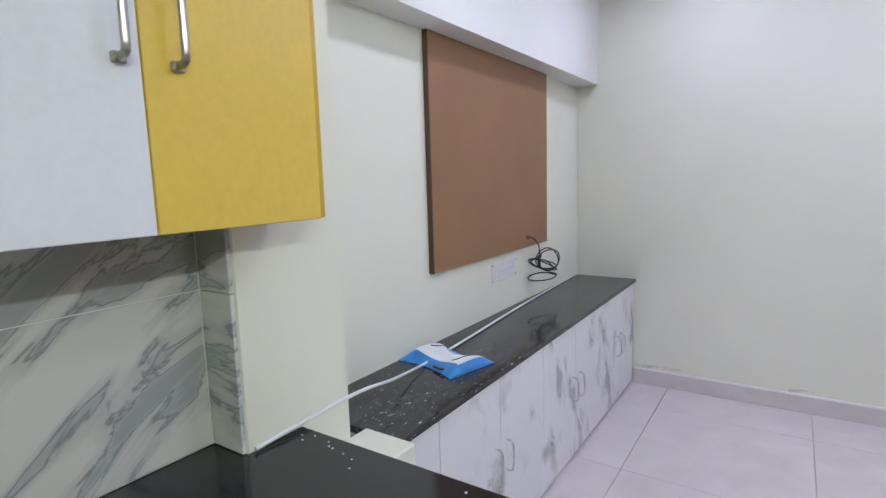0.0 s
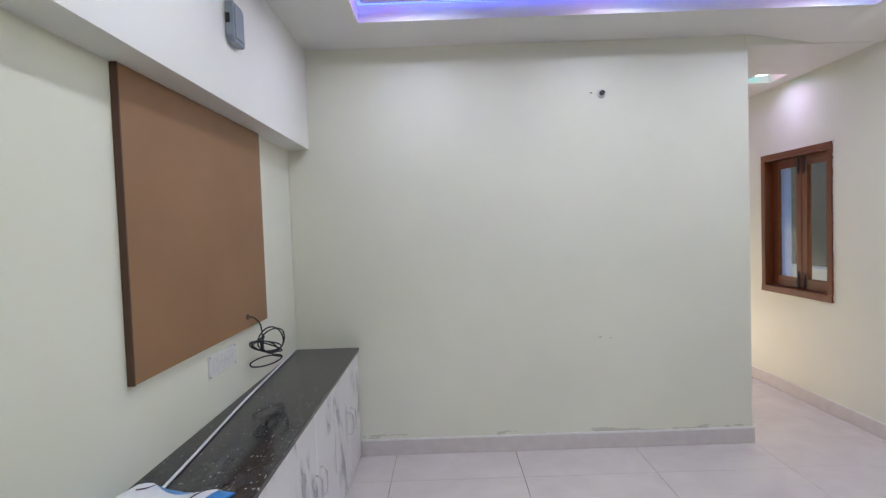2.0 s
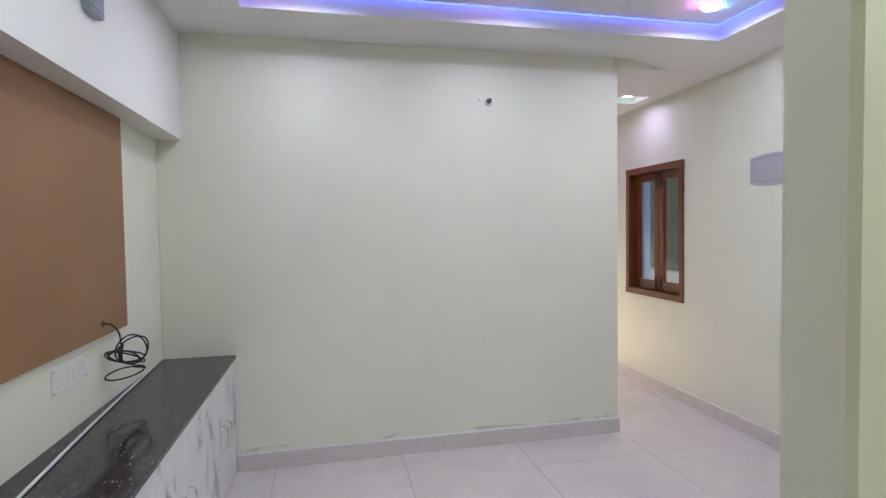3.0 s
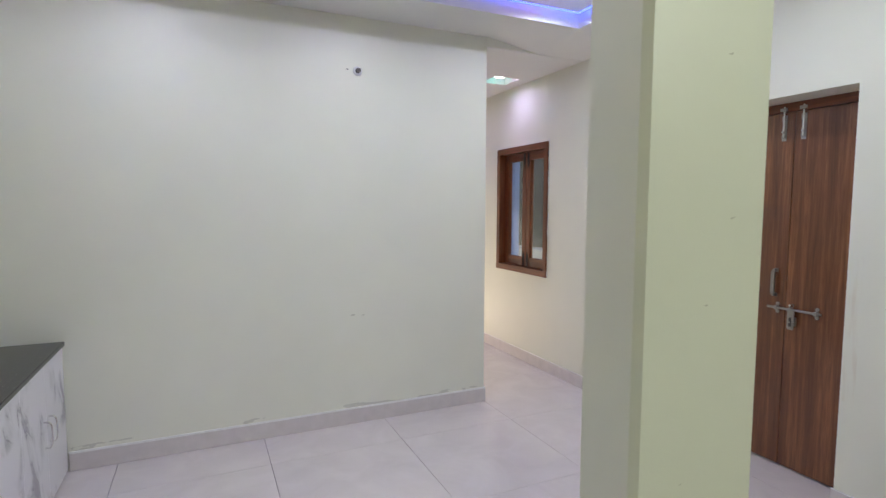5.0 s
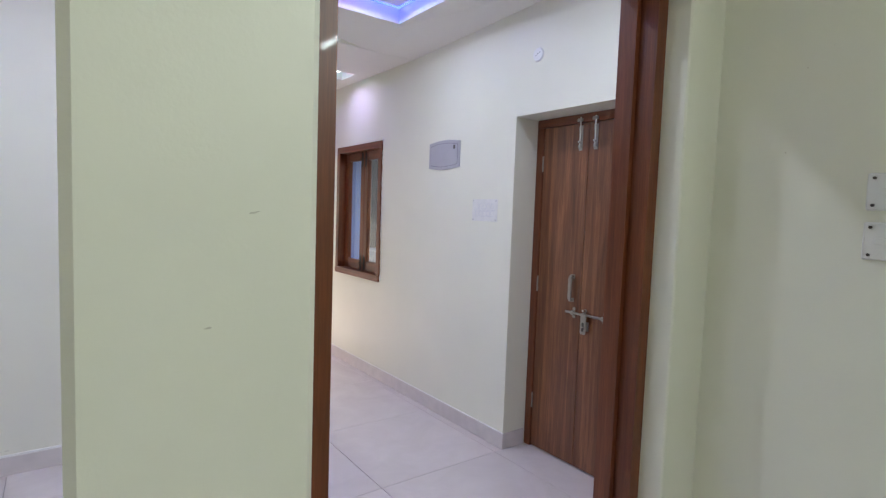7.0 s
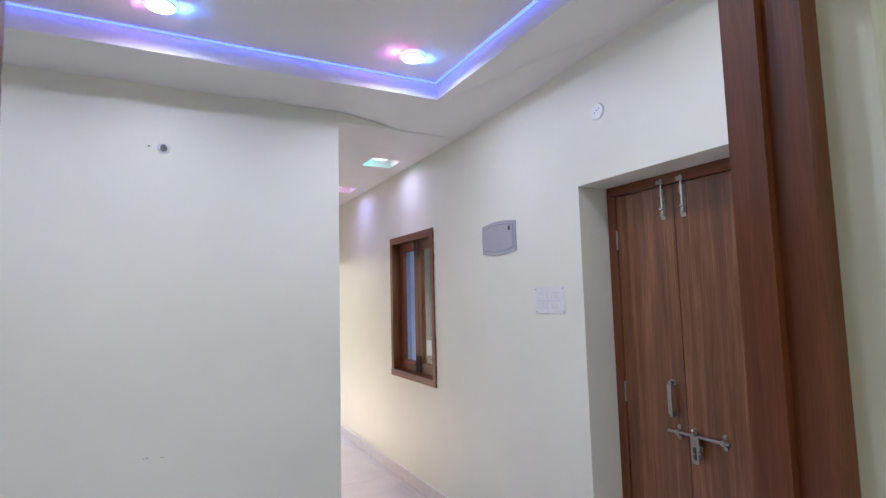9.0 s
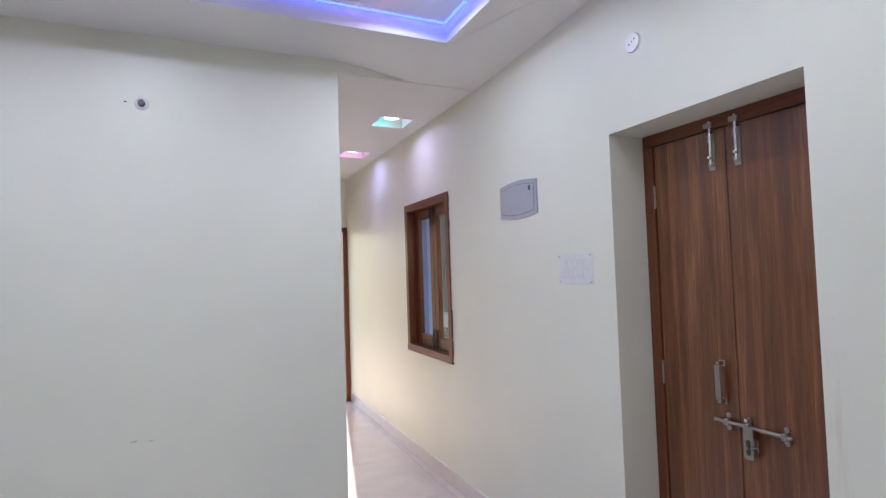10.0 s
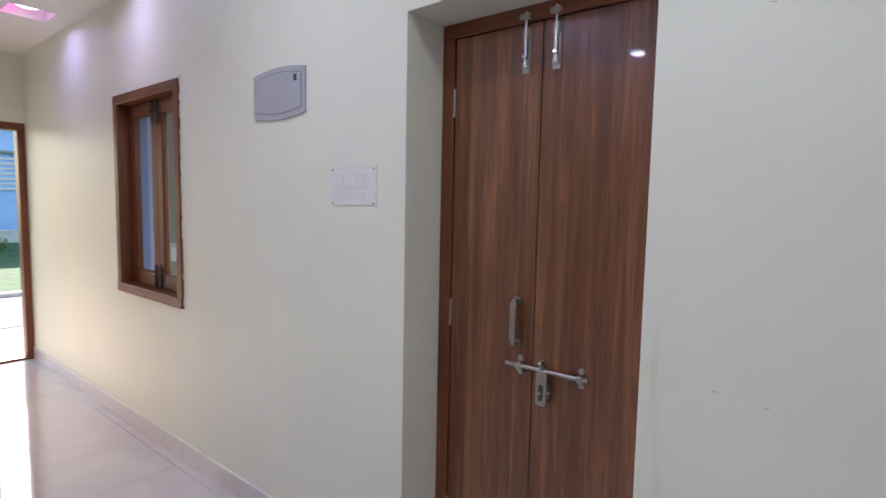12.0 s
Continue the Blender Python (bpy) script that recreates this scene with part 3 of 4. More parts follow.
        part("hinge", rod((lx0 - 0.004, y0 - 0.0015, z - 0.048), (lx0 - 0.004, y0 - 0.0015, z + 0.048), 0.005, 10), STEEL, d, "", True)
    single("door_backing", box((3.757, DY0 - 0.02, 0), (3.80, DY1 + 0.02, DTOP + 0.02)), CARCASS, "board closing the space behind the door", "board", kind="structure")


closed_door()


# ---------------------------------------------------------------- doorway frame between kitchen and hall
def doorway():
    fr = thing("doorway_frame", (2.0, 1.22, 0), "dark varnished wooden frame of an open doorway", "door frame", kind="structure")
    y0, y1 = 1.188, 1.279

    def rebated(name, xa, xb, inward):
        # upright with a step for the missing leaf
        step = 0.014 * inward
        if inward < 0:
            pts = [(xb, y0), (xb, y1), (xa, y1), (xa, y0 + 0.045), (xa - step, y0 + 0.045), (xa - step, y0)]
        else:
            pts = [(xa, y0), (xb - step, y0), (xb - step, y0 + 0.045), (xb, y0 + 0.045), (xb, y1), (xa, y1)]
        return part(name, prism(pts, "z", 0.0, 2.06), FRAME_Z, fr)
    rebated("jamb", STUB1 + 0.001, STUB1 + 0.068, 1)
    rebated("jamb", JR0 - 0.006, JR1 - 0.001, -1)
    part("head", box((STUB1 + 0.068, y0, 1.985), (JR0 - 0.006, y1, 2.06), 0.003), FRAME_X, fr)


doorway()


# ---------------------------------------------------------------- window in the long wall
def window():
    w = thing("window_1", (RX + 0.05, (WY0 + WY1) / 2, WZ0), "brown varnished wooden two-sash window with clear panes", "window", kind="structure")
    x0, x1, f = RX - 0.012, RX + 0.125, 0.055
    part("frame_side", box((x0, WY0, WZ0 + f), (x1, WY0 + f, WZ1 - f), 0.003), FRAME_Z, w)
    part("frame_side", box((x0, WY1 - f, WZ0 + f), (x1, WY1, WZ1 - f), 0.003), FRAME_Z, w)
    part("frame_head", box((x0, WY0, WZ1 - f), (x1, WY1, WZ1), 0.003), FRAME_Y, w)
    part("frame_sill", box((x0 - 0.004, WY0, WZ0), (x1, WY1, WZ0 + f), 0.003), FRAME_Y, w)
    mid = (WY0 + WY1) / 2
    for ya, yb in ((WY0 + f, mid), (mid, WY1 - f)):
        sx0, sx1, s = RX + 0.060, RX + 0.100, 0.068
        za, zb = WZ0 + f, WZ1 - f
        sash = part("sash", boxes([((sx0, ya + 0.002, za + 0.002), (sx1, ya + s, zb - 0.002)), ((sx0, yb - s, za + 0.002), (sx1, yb - 0.002, zb - 0.002))], 0.003), FRAME_Z, w)
        part("rail", box((sx0, ya + s, za + 0.002), (sx1, yb - s, za + s + 0.02), 0.003), FRAME_Y, sash)
        part("rail", box((sx0, ya + s, zb - s - 0.01), (sx1, yb - s, zb - 0.002), 0.003), FRAME_Y, sash)
        pane = part("pane", box((sx0 + 0.017, ya + s, za + s + 0.02), (sx0 + 0.021, yb - s, zb - s - 0.01)), GLASS, sash)
        pane.visible_shadow = False
        by = yb - 0.034 if ya < mid - 0.1 else ya + 0.034
        for z0, z1 in ((za + 0.012, za + 0.125), (zb - 0.125, zb - 0.012)):
            bm = box((sx0 - 0.004, by - 0.013, z0), (sx0, by + 0.013, z1), 0.001)
            add_rod(bm, (sx0 - 0.008, by, z0 - 0.02), (sx0 - 0.008, by, z1 + 0.02), 0.005, 10)
            add_rod(bm, (sx0 - 0.008, by, (z0 + z1) / 2), (sx0 - 0.028, by, (z0 + z1) / 2), 0.005, 8)
            part("tower_bolt", bm, DARKMETAL, sash, "small dark metal tower bolt")
    # ragged plaster where the frame meets the wall
    bm = bmesh.new()
    rnd = random.Random(3)
    for k in range(60):
        z = WZ0 + (WZ1 - WZ0) * rnd.random()
        s = 0.006 + 0.012 * rnd.random()
        y = WY0 - 0.004 if k % 2 else WY1 + 0.004
        add_box(bm, (RX - 0.004, y - s * 0.5, z), (RX + 0.001, y + s * 0.5, z + 2.5 * s), 0.001)
    part("rough_plaster", bm, BEAM, w, "uneven plaster edge round the frame")


window()


# ---------------------------------------------------------------- way out
def way_out():
    fr = thing("exit_frame", ((EX0 + EX1) / 2, ENDY, 0), "brown wooden frame of the open way out", "door frame", kind="structure")
    part("jamb", box((EX1 - 0.055, ENDY - 0.012, 0), (EX1, ENDY + 0.095, ETOP), 0.003), FRAME_Z, fr)
    part("jamb", box((EX0, ENDY - 0.012, 0), (EX0 + 0.055, ENDY + 0.095, ETOP), 0.003), FRAME_Z, fr)
    part("head", box((EX0 + 0.055, ENDY - 0.012, ETOP - 0.06), (EX1 - 0.055, ENDY + 0.095, ETOP), 0.003), FRAME_X, fr)
    part("threshold", box((EX0 + 0.055, ENDY - 0.005, 0), (EX1 - 0.055, ENDY + 0.10, 0.018), 0.003), FRAME_X, fr)


way_out()


# ---------------------------------------------------------------- lamp fixtures, with the hall's added near row
def round_lamp(name, at, colours, label, deep=0.024):
    t = thing(name, at, label, "ceiling light", "round ceiling lamps")
    x, y, z = at
    bm = bmesh.new()
    add_rod(bm, (x, y, z - deep), (x, y, z), 0.064, 32, 0.070)
    part("housing", bm, PLASTIC, t, "", True)
    part("diffuser", rod((x, y, z - deep - 0.003), (x, y, z - deep - 0.0005), 0.055, 32), LIT_WHITE, t, "glowing white diffuser", True)
    for k, m in enumerate(colours):
        # lit quarter of the rim
        bm = bmesh.new()
        a0 = k * 2 * math.pi / len(colours)
        prev = None
        for j in range(9):
            a = a0 + (2 * math.pi / len(colours)) * j / 8
            ring = [bm.verts.new((x + r * math.cos(a), y + r * math.sin(a), z - h)) for r, h in ((0.066, 0.022), (0.071, 0.016), (0.072, 0.006), (0.064, 0.004))]
            if prev:
                for i in range(3):
                    bm.faces.new((prev[i], prev[i + 1], ring[i + 1], ring[i]))
            prev = ring
        part("lit_rim", bm, m, t, "coloured glowing rim")
    return t


# fixtures of the added near row match those of the far row
for lx, ly in HALL_LAMPS:
    round_lamp("ceiling_light", (lx, ly, TRAY_Z), (LIT_CYAN, LIT_PINK, LIT_PINK, LIT_BLUE), "round white ceiling lamp with a coloured glowing rim")
round_lamp("ceiling_light", (*PASS_LAMPS[0], PZ + 0.085), (LIT_CYAN, LIT_CYAN, LIT_CYAN, LIT_PINK), "round lamp glowing cyan in a square niche", 0.045)
round_lamp("ceiling_light", (*PASS_LAMPS[1], PZ + 0.085), (LIT_PINK, LIT_PINK, LIT_PINK, LIT_BLUE), "round lamp glowing pink in a square niche", 0.045)

E2, W2 = 0.004, 0.022
for lo, hi in (((TX0 + E2, TY1 - E2 - W2), (TX1 - E2, TY1 - E2)), ((TX0 + E2, TY0 + E2), (TX1 - E2, TY0 + E2 + W2)),
               ((TX0 + E2, TY0 + 0.03), (TX0 + E2 + W2, TY1 - 0.03)), ((TX1 - E2 - W2, TY0 + 0.03), (TX1 - E2, TY1 - 0.03))):
    strip = thing("led_strip", ((lo[0] + hi[0]) / 2, (lo[1] + hi[1]) / 2, TRAY_Z), "thin blue glowing strip light along the ceiling tray", "strip light", "strip lights of the tray")
    part("carrier", box((*lo, TRAY_Z - 0.003), (*hi, TRAY_Z)), PLASTIC, strip)
    part("lit_band", box((lo[0] + 0.002, lo[1] + 0.002, TRAY_Z - 0.006), (hi[0] - 0.002, hi[1] - 0.002, TRAY_Z - 0.003)), LIT_STRIP, strip, "blue glowing band")

tl = thing("tube_light", (2.49, -0.50, 2.36), "white wall-mounted tube light in the kitchen", "tube light")
part("batten", box((KRX - 0.046, -1.0, 2.34), (KRX, 0.0, 2.385), 0.004), PLASTIC, tl)
part("tube", rod((KRX - 0.055, -0.97, 2.362), (KRX - 0.055, -0.03, 2.362), 0.008, 12), LIT_TUBE, tl, "glowing tube", True)


# ---------------------------------------------------------------- low cabinets under the panel
UX = 0.0
UTOP = 0.735
unit_edges = [1.395, 1.60, 2.42, 3.25, 3.995]
for i, (ya, yb) in enumerate(zip(unit_edges, unit_edges[1:])):
    wide = yb - ya > 0.5
    u = thing("low_cabinet", (UX - 0.2, (ya + yb) / 2, 0), "low cabinet in white laminate with grey floral strokes" if wide else "narrow low cabinet in white floral laminate", "cabinet", "low cabinets under the panel")
    part("body", box((TVX + 0.004, ya + 0.001, 0.0), (UX - 0.020, yb - 0.001, UTOP - 0.024)), CARCASS, u)
    mid = (ya + yb) / 2
    for da, db in (((ya, mid), (mid, yb)) if wide else ((ya, yb),)):
        door = part("door", box((UX - 0.019, da + 0.002, 0.015), (UX, db - 0.002, UTOP - 0.028), 0.0015), FLOWERLAM, u)
        hy = (db - 0.045 if abs(db - mid) < 1e-6 else da + 0.045) if wide else db - 0.05
        part("handle", tube([(UX, hy, 0.440), (UX + 0.022, hy, 0.436), (UX + 0.030, hy, 0.41), (UX + 0.030, hy, 0.345), (UX + 0.022, hy, 0.318), (UX, hy, 0.314)], 0.005, 8), CHROME, door, "slim chrome pull handle", True)
gt = thing("granite_top", ((TVX + UX) / 2, 2.7, UTOP - 0.023), "dark grey granite top, dusty with plaster crumbs", "worktop")
part("slab", box((TVX + 0.002, 1.394, UTOP - 0.023), (UX - 0.006, FARY - 0.002, UTOP)), GRANITE, gt)
part("front_edge", prism([(UX - 0.0059, UTOP - 0.023), (UX + 0.010, UTOP - 0.023), (UX + 0.012, UTOP - 0.021), (UX + 0.012, UTOP - 0.003), (UX + 0.009, UTOP), (UX - 0.0059, UTOP)], "y", 1.394, FARY - 0.002), GRANITE, gt, "rounded granite front edge")

# brown panel
pb = thing("wall_panel", (TVX, 2.77, 1.05), "flat brown laminated panel fixed to the wall", "panel")
part("board", box((TVX + 0.001, 2.150, 1.05), (TVX + 0.024, 3.388, 2.055), 0.001), PANEL, pb)
part("edge_band", box((TVX + 0.001, 2.144, 1.048), (TVX + 0.0245, 2.150, 2.055)), PANELEDGE, pb, "dark edge band")

# coil of cable hanging from the panel
PXF = TVX + 0.024
HANG = Vector((PXF - 0.010, 3.10, 1.105))


def on_coil(u, v, out=0.0):
    """u across, out from the wall and along it; v downward; in metres."""
    return HANG + Vector((0.012 + 0.55 * u + out, 0.83 * u, -v))


cc = [HANG, on_coil(0.03, 0.006), on_coil(0.066, 0.040), on_coil(0.078, 0.085)]
for k in range(24):
    a = 2.5 + k * 2 * math.pi / 10.5
    cc.append(on_coil(0.140 + (0.074 + 0.006 * math.sin(k * 0.7)) * math.cos(a), 0.142 + (0.064 + 0.005 * math.cos(k * 0.9)) * math.sin(a), 0.010 * math.sin(k * 0.37)))
for k in range(30):
    a = 2.9 + k * 2 * math.pi / 10.5
    p, q = (0.090 + 0.010 * math.sin(k * 0.53)) * math.cos(a), (0.022 + 0.008 * math.sin(k * 0.41)) * math.sin(a)
    cc.append(on_coil(0.092 + 0.94 * p - 0.33 * q, 0.163 + 0.33 * p + 0.94 * q + 0.008 * math.sin(k * 0.29), 0.012 * math.cos(k * 0.45)))
for k in range(12):
    a = 5.2 - k * 2 * math.pi / 11.0
    cc.append(on_coil(0.090 + 0.098 * math.cos(a), 0.238 + 0.024 * math.sin(a), 0.006))
cc += [on_coil(0.14, 0.222), on_coil(0.20, 0.240)]
single("cable_coil", tube(cc, 0.0037, 8, 4), BLACK, "loose coil of black cable hanging from the brown panel", "cable", smooth=True)
single("cable_grommet", rod((PXF - 0.001, 3.10, 1.105), (PXF + 0.004, 3.10, 1.105), 0.014, 20), PANELEDGE, "dark hole edge in the brown panel", "grommet", smooth=True)


def switch_plate(name, lo, hi, axis_sign, label, paper):
    """A modular switch plate on a wall whose normal is along x."""
    x = lo[0]
    t = thing(name, (x, (lo[1] + hi[1]) / 2, lo[2]), label, "switch plate")
    depth = 0.002 if paper else 0.006
    xa, xb = sorted((x, x + axis_sign * depth))
    part("plate", box((xa, lo[1], lo[2]), (xb, hi[1], hi[2]), min(0.003, depth / 2)), PAPER if paper else PLASTIC, t)
    n = 4
    m = 0.018
    step = (hi[1] - lo[1] - 2 * m) / n
    xf = x + axis_sign * depth
    xa, xb = sorted((xf - axis_sign * 0.001, xf + axis_sign * 0.003))
    for k in range(n):
        part("rocker", box((xa, lo[1] + m + k * step + 0.002, lo[2] + 0.030), (xb, lo[1] + m + (k + 1) * step - 0.002, hi[2] - 0.030), 0.001), PLASTIC, t)
    if paper:
        xa, xb = sorted((xf + axis_sign * 0.0032, xf + axis_sign * 0.0036))
        part("cover_paper", box((xa, lo[1] + 0.003, lo[2] + 0.004), (xb, hi[1] - 0.003, hi[2] - 0.004)), PAPER, t, "pale paper pasted over the switches")
        xc, xd = sorted((xf + axis_sign * 0.0036, xf + axis_sign * 0.0039))
        wide, tall = hi[1] - lo[1], hi[2] - lo[2]
        for row in (0.22, 0.56):
            for k in range(5):
                ya, za = lo[1] + wide * (0.13 + 0.15 * k), lo[2] + tall * row
                yb, zb = ya + wide * 0.115, za + tall * 0.22
                for p, q in (((ya, za), (yb, za + 0.0016)), ((ya, zb), (yb, zb + 0.0016)), ((ya, za), (ya + 0.0016, zb)), ((yb, za), (yb + 0.0016, zb))):
                    part("mark", box((xc, *p), (xd, *q)), INK, t)
        part("mark", box((xc, lo[1] + 0.02, lo[2] + tall * 0.49), (xd, hi[1] - 0.02, lo[2] + tall * 0.49 + 0.0022)), INK, t)
    for y, z in ((lo[1] + 0.012, hi[2] - 0.010), (hi[1] - 0.012, hi[2] - 0.010), (lo[1] + 0.012, lo[2] + 0.010), (hi[1] - 0.012, lo[2] + 0.010)):
        part("screw", rod((x + axis_sign * (depth - 0.001), y, z), (x + axis_sign * (depth + 0.005), y, z), 0.003, 10), DARKMETAL, t)
    return t


switch_plate("switch_plate", (TVX, 2.70, 0.905), (TVX, 2.985, 1.005), 1, "white switch plate under the brown panel", True)
switch_plate("switch_plate", (RX, 2.960, 1.420), (RX, 3.205, 1.562), -1, "white switch plate covered with marked paper", True)
switch_plate("switch_plate", (KRX, 0.66, 1.50), (KRX, 0.832, 1.572), -1, "white switch plate on the kitchen side wall", False)
switch_plate("switch_plate", (KRX, 0.66, 1.405), (KRX, 0.832, 1.478), -1, "lower white switch plate on the kitchen side wall", False)


# distribution box with arched top and foot
def distribution_box():
    y0, y1, z0, z1 = 3.362, 3.722, 1.785, 1.962
    t = thing("distribution_box", (RX, (y0 + y1) / 2, z0), "lilac-grey metal distribution box with curved edges", "distribution box")

    def outline(ins, bow):
        pts = []
        for k in range(9):
            u = k / 8
            pts.append((y0 + ins + (y1 - y0 - 2 * ins) * u, z0 + ins - bow * math.sin(math.pi * u)))
        for k in range(9):
            u = 1 - k / 8
            pts.append((y0 + ins + (y1 - y0 - 2 * ins) * u, z1 - ins + bow * math.sin(math.pi * u)))
        return pts
    part("rim", prism(outline(0, 0.016), "x", RX - 0.008, RX), GREYBOX, t)
    part("groove", prism(outline(0.020, 0.016), "x", RX - 0.0088, RX - 0.0080), GREYEDGE, t, "darker groove round the lid")
    part("lid", prism(outline(0.0235, 0.016), "x", RX - 0.0105, RX - 0.0088), GREYBOX, t)
    part("latch", box((RX - 0.0125, y0 + 0.048, z1 - 0.052), (RX - 0.0105, y0 + 0.068, z1 - 0.026), 0.0008), DARKMETAL, t, "small dark latch")


distribution_box()


def round_plate(name, centre, normal, label, radius=0.040):
    """A round cover plate with a dark centre."""
    c, n = Vector(centre), Vector(normal)
    t = thing(name, centre, label, "cover plate")
    part("plate", rod(c, c + 0.008 * n, radius, 32, radius - 0.004), PLASTIC, t, "", True)
    return t, c, n


t, c, n = round_plate("lamp_point", (1.668, FARY, 2.357), (0, -1, 0), "round white lamp point with a dark socket", 0.031)
part("socket", rod(c, c + 0.030 * n, 0.017, 20, 0.015), DARKMETAL, t, "dark lamp socket", True)
for dx in (-0.072, -0.066):
    part("nail", rod((1.668 + dx, FARY, 2.362), (1.668 + dx, FARY - 0.006, 2.362), 0.003, 8), DARKMETAL, t)
t, c, n = round_plate("ceiling_rose", (RX, 2.667, 2.386), (-1, 0, 0), "round white cover plate with three small holes")
for dy, dz in ((0.014, -0.004), (0, 0.004), (-0.014, 0.010)):
    part("hole", rod(c + Vector((-0.0078, dy, dz)), c + Vector((-0.0086, dy, dz)), 0.0035, 10), DARKMETAL, t)

# wall box on the beam
wb = thing("chime_box", (BEAMX, 2.77, 2.312), "shallow blue-grey plastic box on the beam", "box")
part("case", prism([(2.708, 2.336), (2.722, 2.312), (2.826, 2.312), (2.832, 2.320), (2.832, 2.456), (2.812, 2.478), (2.716, 2.478), (2.708, 2.468)], "x", BEAMX, BEAMX + 0.034, 0.003), BLUEBOX, wb)
part("cover", box((BEAMX + 0.032, 2.722, 2.328), (BEAMX + 0.039, 2.818, 2.462), 0.003), BLUEBOX, wb)
part("button", box((BEAMX + 0.004, 2.703, 2.385), (BEAMX + 0.022, 2.710, 2.425), 0.002), BLACK, wb, "small black button")

# pipe lying over the top and the parapet
single("plastic_pipe", tube([(-0.395, 3.86, UTOP + 0.0075), (-0.352, 3.0, UTOP + 0.0075), (-0.300, 2.3, UTOP + 0.0075), (-0.275, 1.95, UTOP + 0.009), (-0.215, 1.66, 0.782),
                             (-0.120, 1.43, 0.852), (-0.074, 1.28, 0.884), (-0.076, 1.12, 0.878), (-0.078, 0.998, 0.8705)], 0.0052, 10), PVC,
       "thin white plastic pipe lying over the dark top", "pipe", smooth=True)


# blue and white packet, slumped over the pipe
def packet():
    t = thing("packet", (-0.22, 2.0, UTOP), "crumpled blue and white plastic packet on the granite top", "packet")
    A = pose(-0.225, 1.985, UTOP, 0, 0, -14)
    nx, ny, L, W = 18, 8, 0.300, 0.190

    def surf(u, v):
        x = (u - 0.5) * L
        y = (v - 0.5) * (W + 0.05 * (2 * u - 1) ** 2)
        h = 0.029 + 0.013 * (2 * u - 1) ** 2 - 0.012 * math.cos((u - 0.5) * 5.5)
        h *= (1 - (2 * abs(v - 0.5)) ** 3) * (1 - 0.8 * (2 * abs(u - 0.5)) ** 8)
        return x, y, h + 0.004 + 0.0025 * noise.noise(Vector((u * 7, v * 6, 1.3)))
    bm = bmesh.new()
    top = [[bm.verts.new(A @ Vector(surf(i / nx, j / ny))) for j in range(ny + 1)] for i in range(nx + 1)]
    bot = [[bm.verts.new(A @ Vector((*surf(i / nx, j / ny)[:2], 0.002))) for j in range(ny + 1)] for i in range(nx + 1)]
    for i in range(nx):
        for j in range(ny):
            bm.faces.new((top[i][j], top[i + 1][j], top[i + 1][j + 1], top[i][j + 1]))
            bm.faces.new((bot[i][j], bot[i][j + 1], bot[i + 1][j + 1], bot[i + 1][j]))
    for i in range(nx):
        bm.faces.new((top[i][0], bot[i][0], bot[i + 1][0], top[i + 1][0]))
        bm.faces.new((top[i][ny], top[i + 1][ny], bot[i + 1][ny], bot[i][ny]))
    for j in range(ny):
        bm.faces.new((top[0][j], top[0][j + 1], bot[0][j + 1], bot[0][j]))
        bm.faces.new((top[nx][j], bot[nx][j], bot[nx][j + 1], top[nx][j + 1]))
    part("sack", bm, BLUEPACK, t, "blue printed film", True)
    bm = bmesh.new()
    g = [[bm.verts.new(A @ (Vector(surf(0.06 + 0.88 * i / nx, 0.24 + (0.58 + 0.08 * math.cos(6.0 * i / nx)) * j / ny)) + Vector((0, 0, 0.002)))) for j in range(ny + 1)] for i in range(nx + 1)]
    for i in range(nx):
        for j in range(ny):
            bm.faces.new((g[i][j], g[i + 1][j], g[i + 1][j + 1], g[i][j + 1]))
    part("white_face", bm, WHITEPACK, t, "white film face", True)

    def strip(pts, r):
        return tube([A @ (Vector(surf(u, v)) + Vector((0, 0, 0.003))) for u, v in pts], r, 6, 4)
    part("seam", strip([(0.80, 0.90), (0.82, 0.6), (0.80, 0.42), (0.74, 0.33)], 0.0022), DARKPRINT, t)
    part("seam", strip([(0.20, 0.88), (0.22, 0.66), (0.16, 0.55)], 0.0022), DARKPRINT, t)
    part("print", strip([(0.58, 0.05), (0.68, 0.045), (0.78, 0.05)], 0.005), DARKPRINT, t, "dark unreadable print")


packet()

# ---------------------------------------------------------------- kitchen
CX = 0.080                       # fronts of the wall cabinets
CZ0, CZ1 = 1.378, 2.13


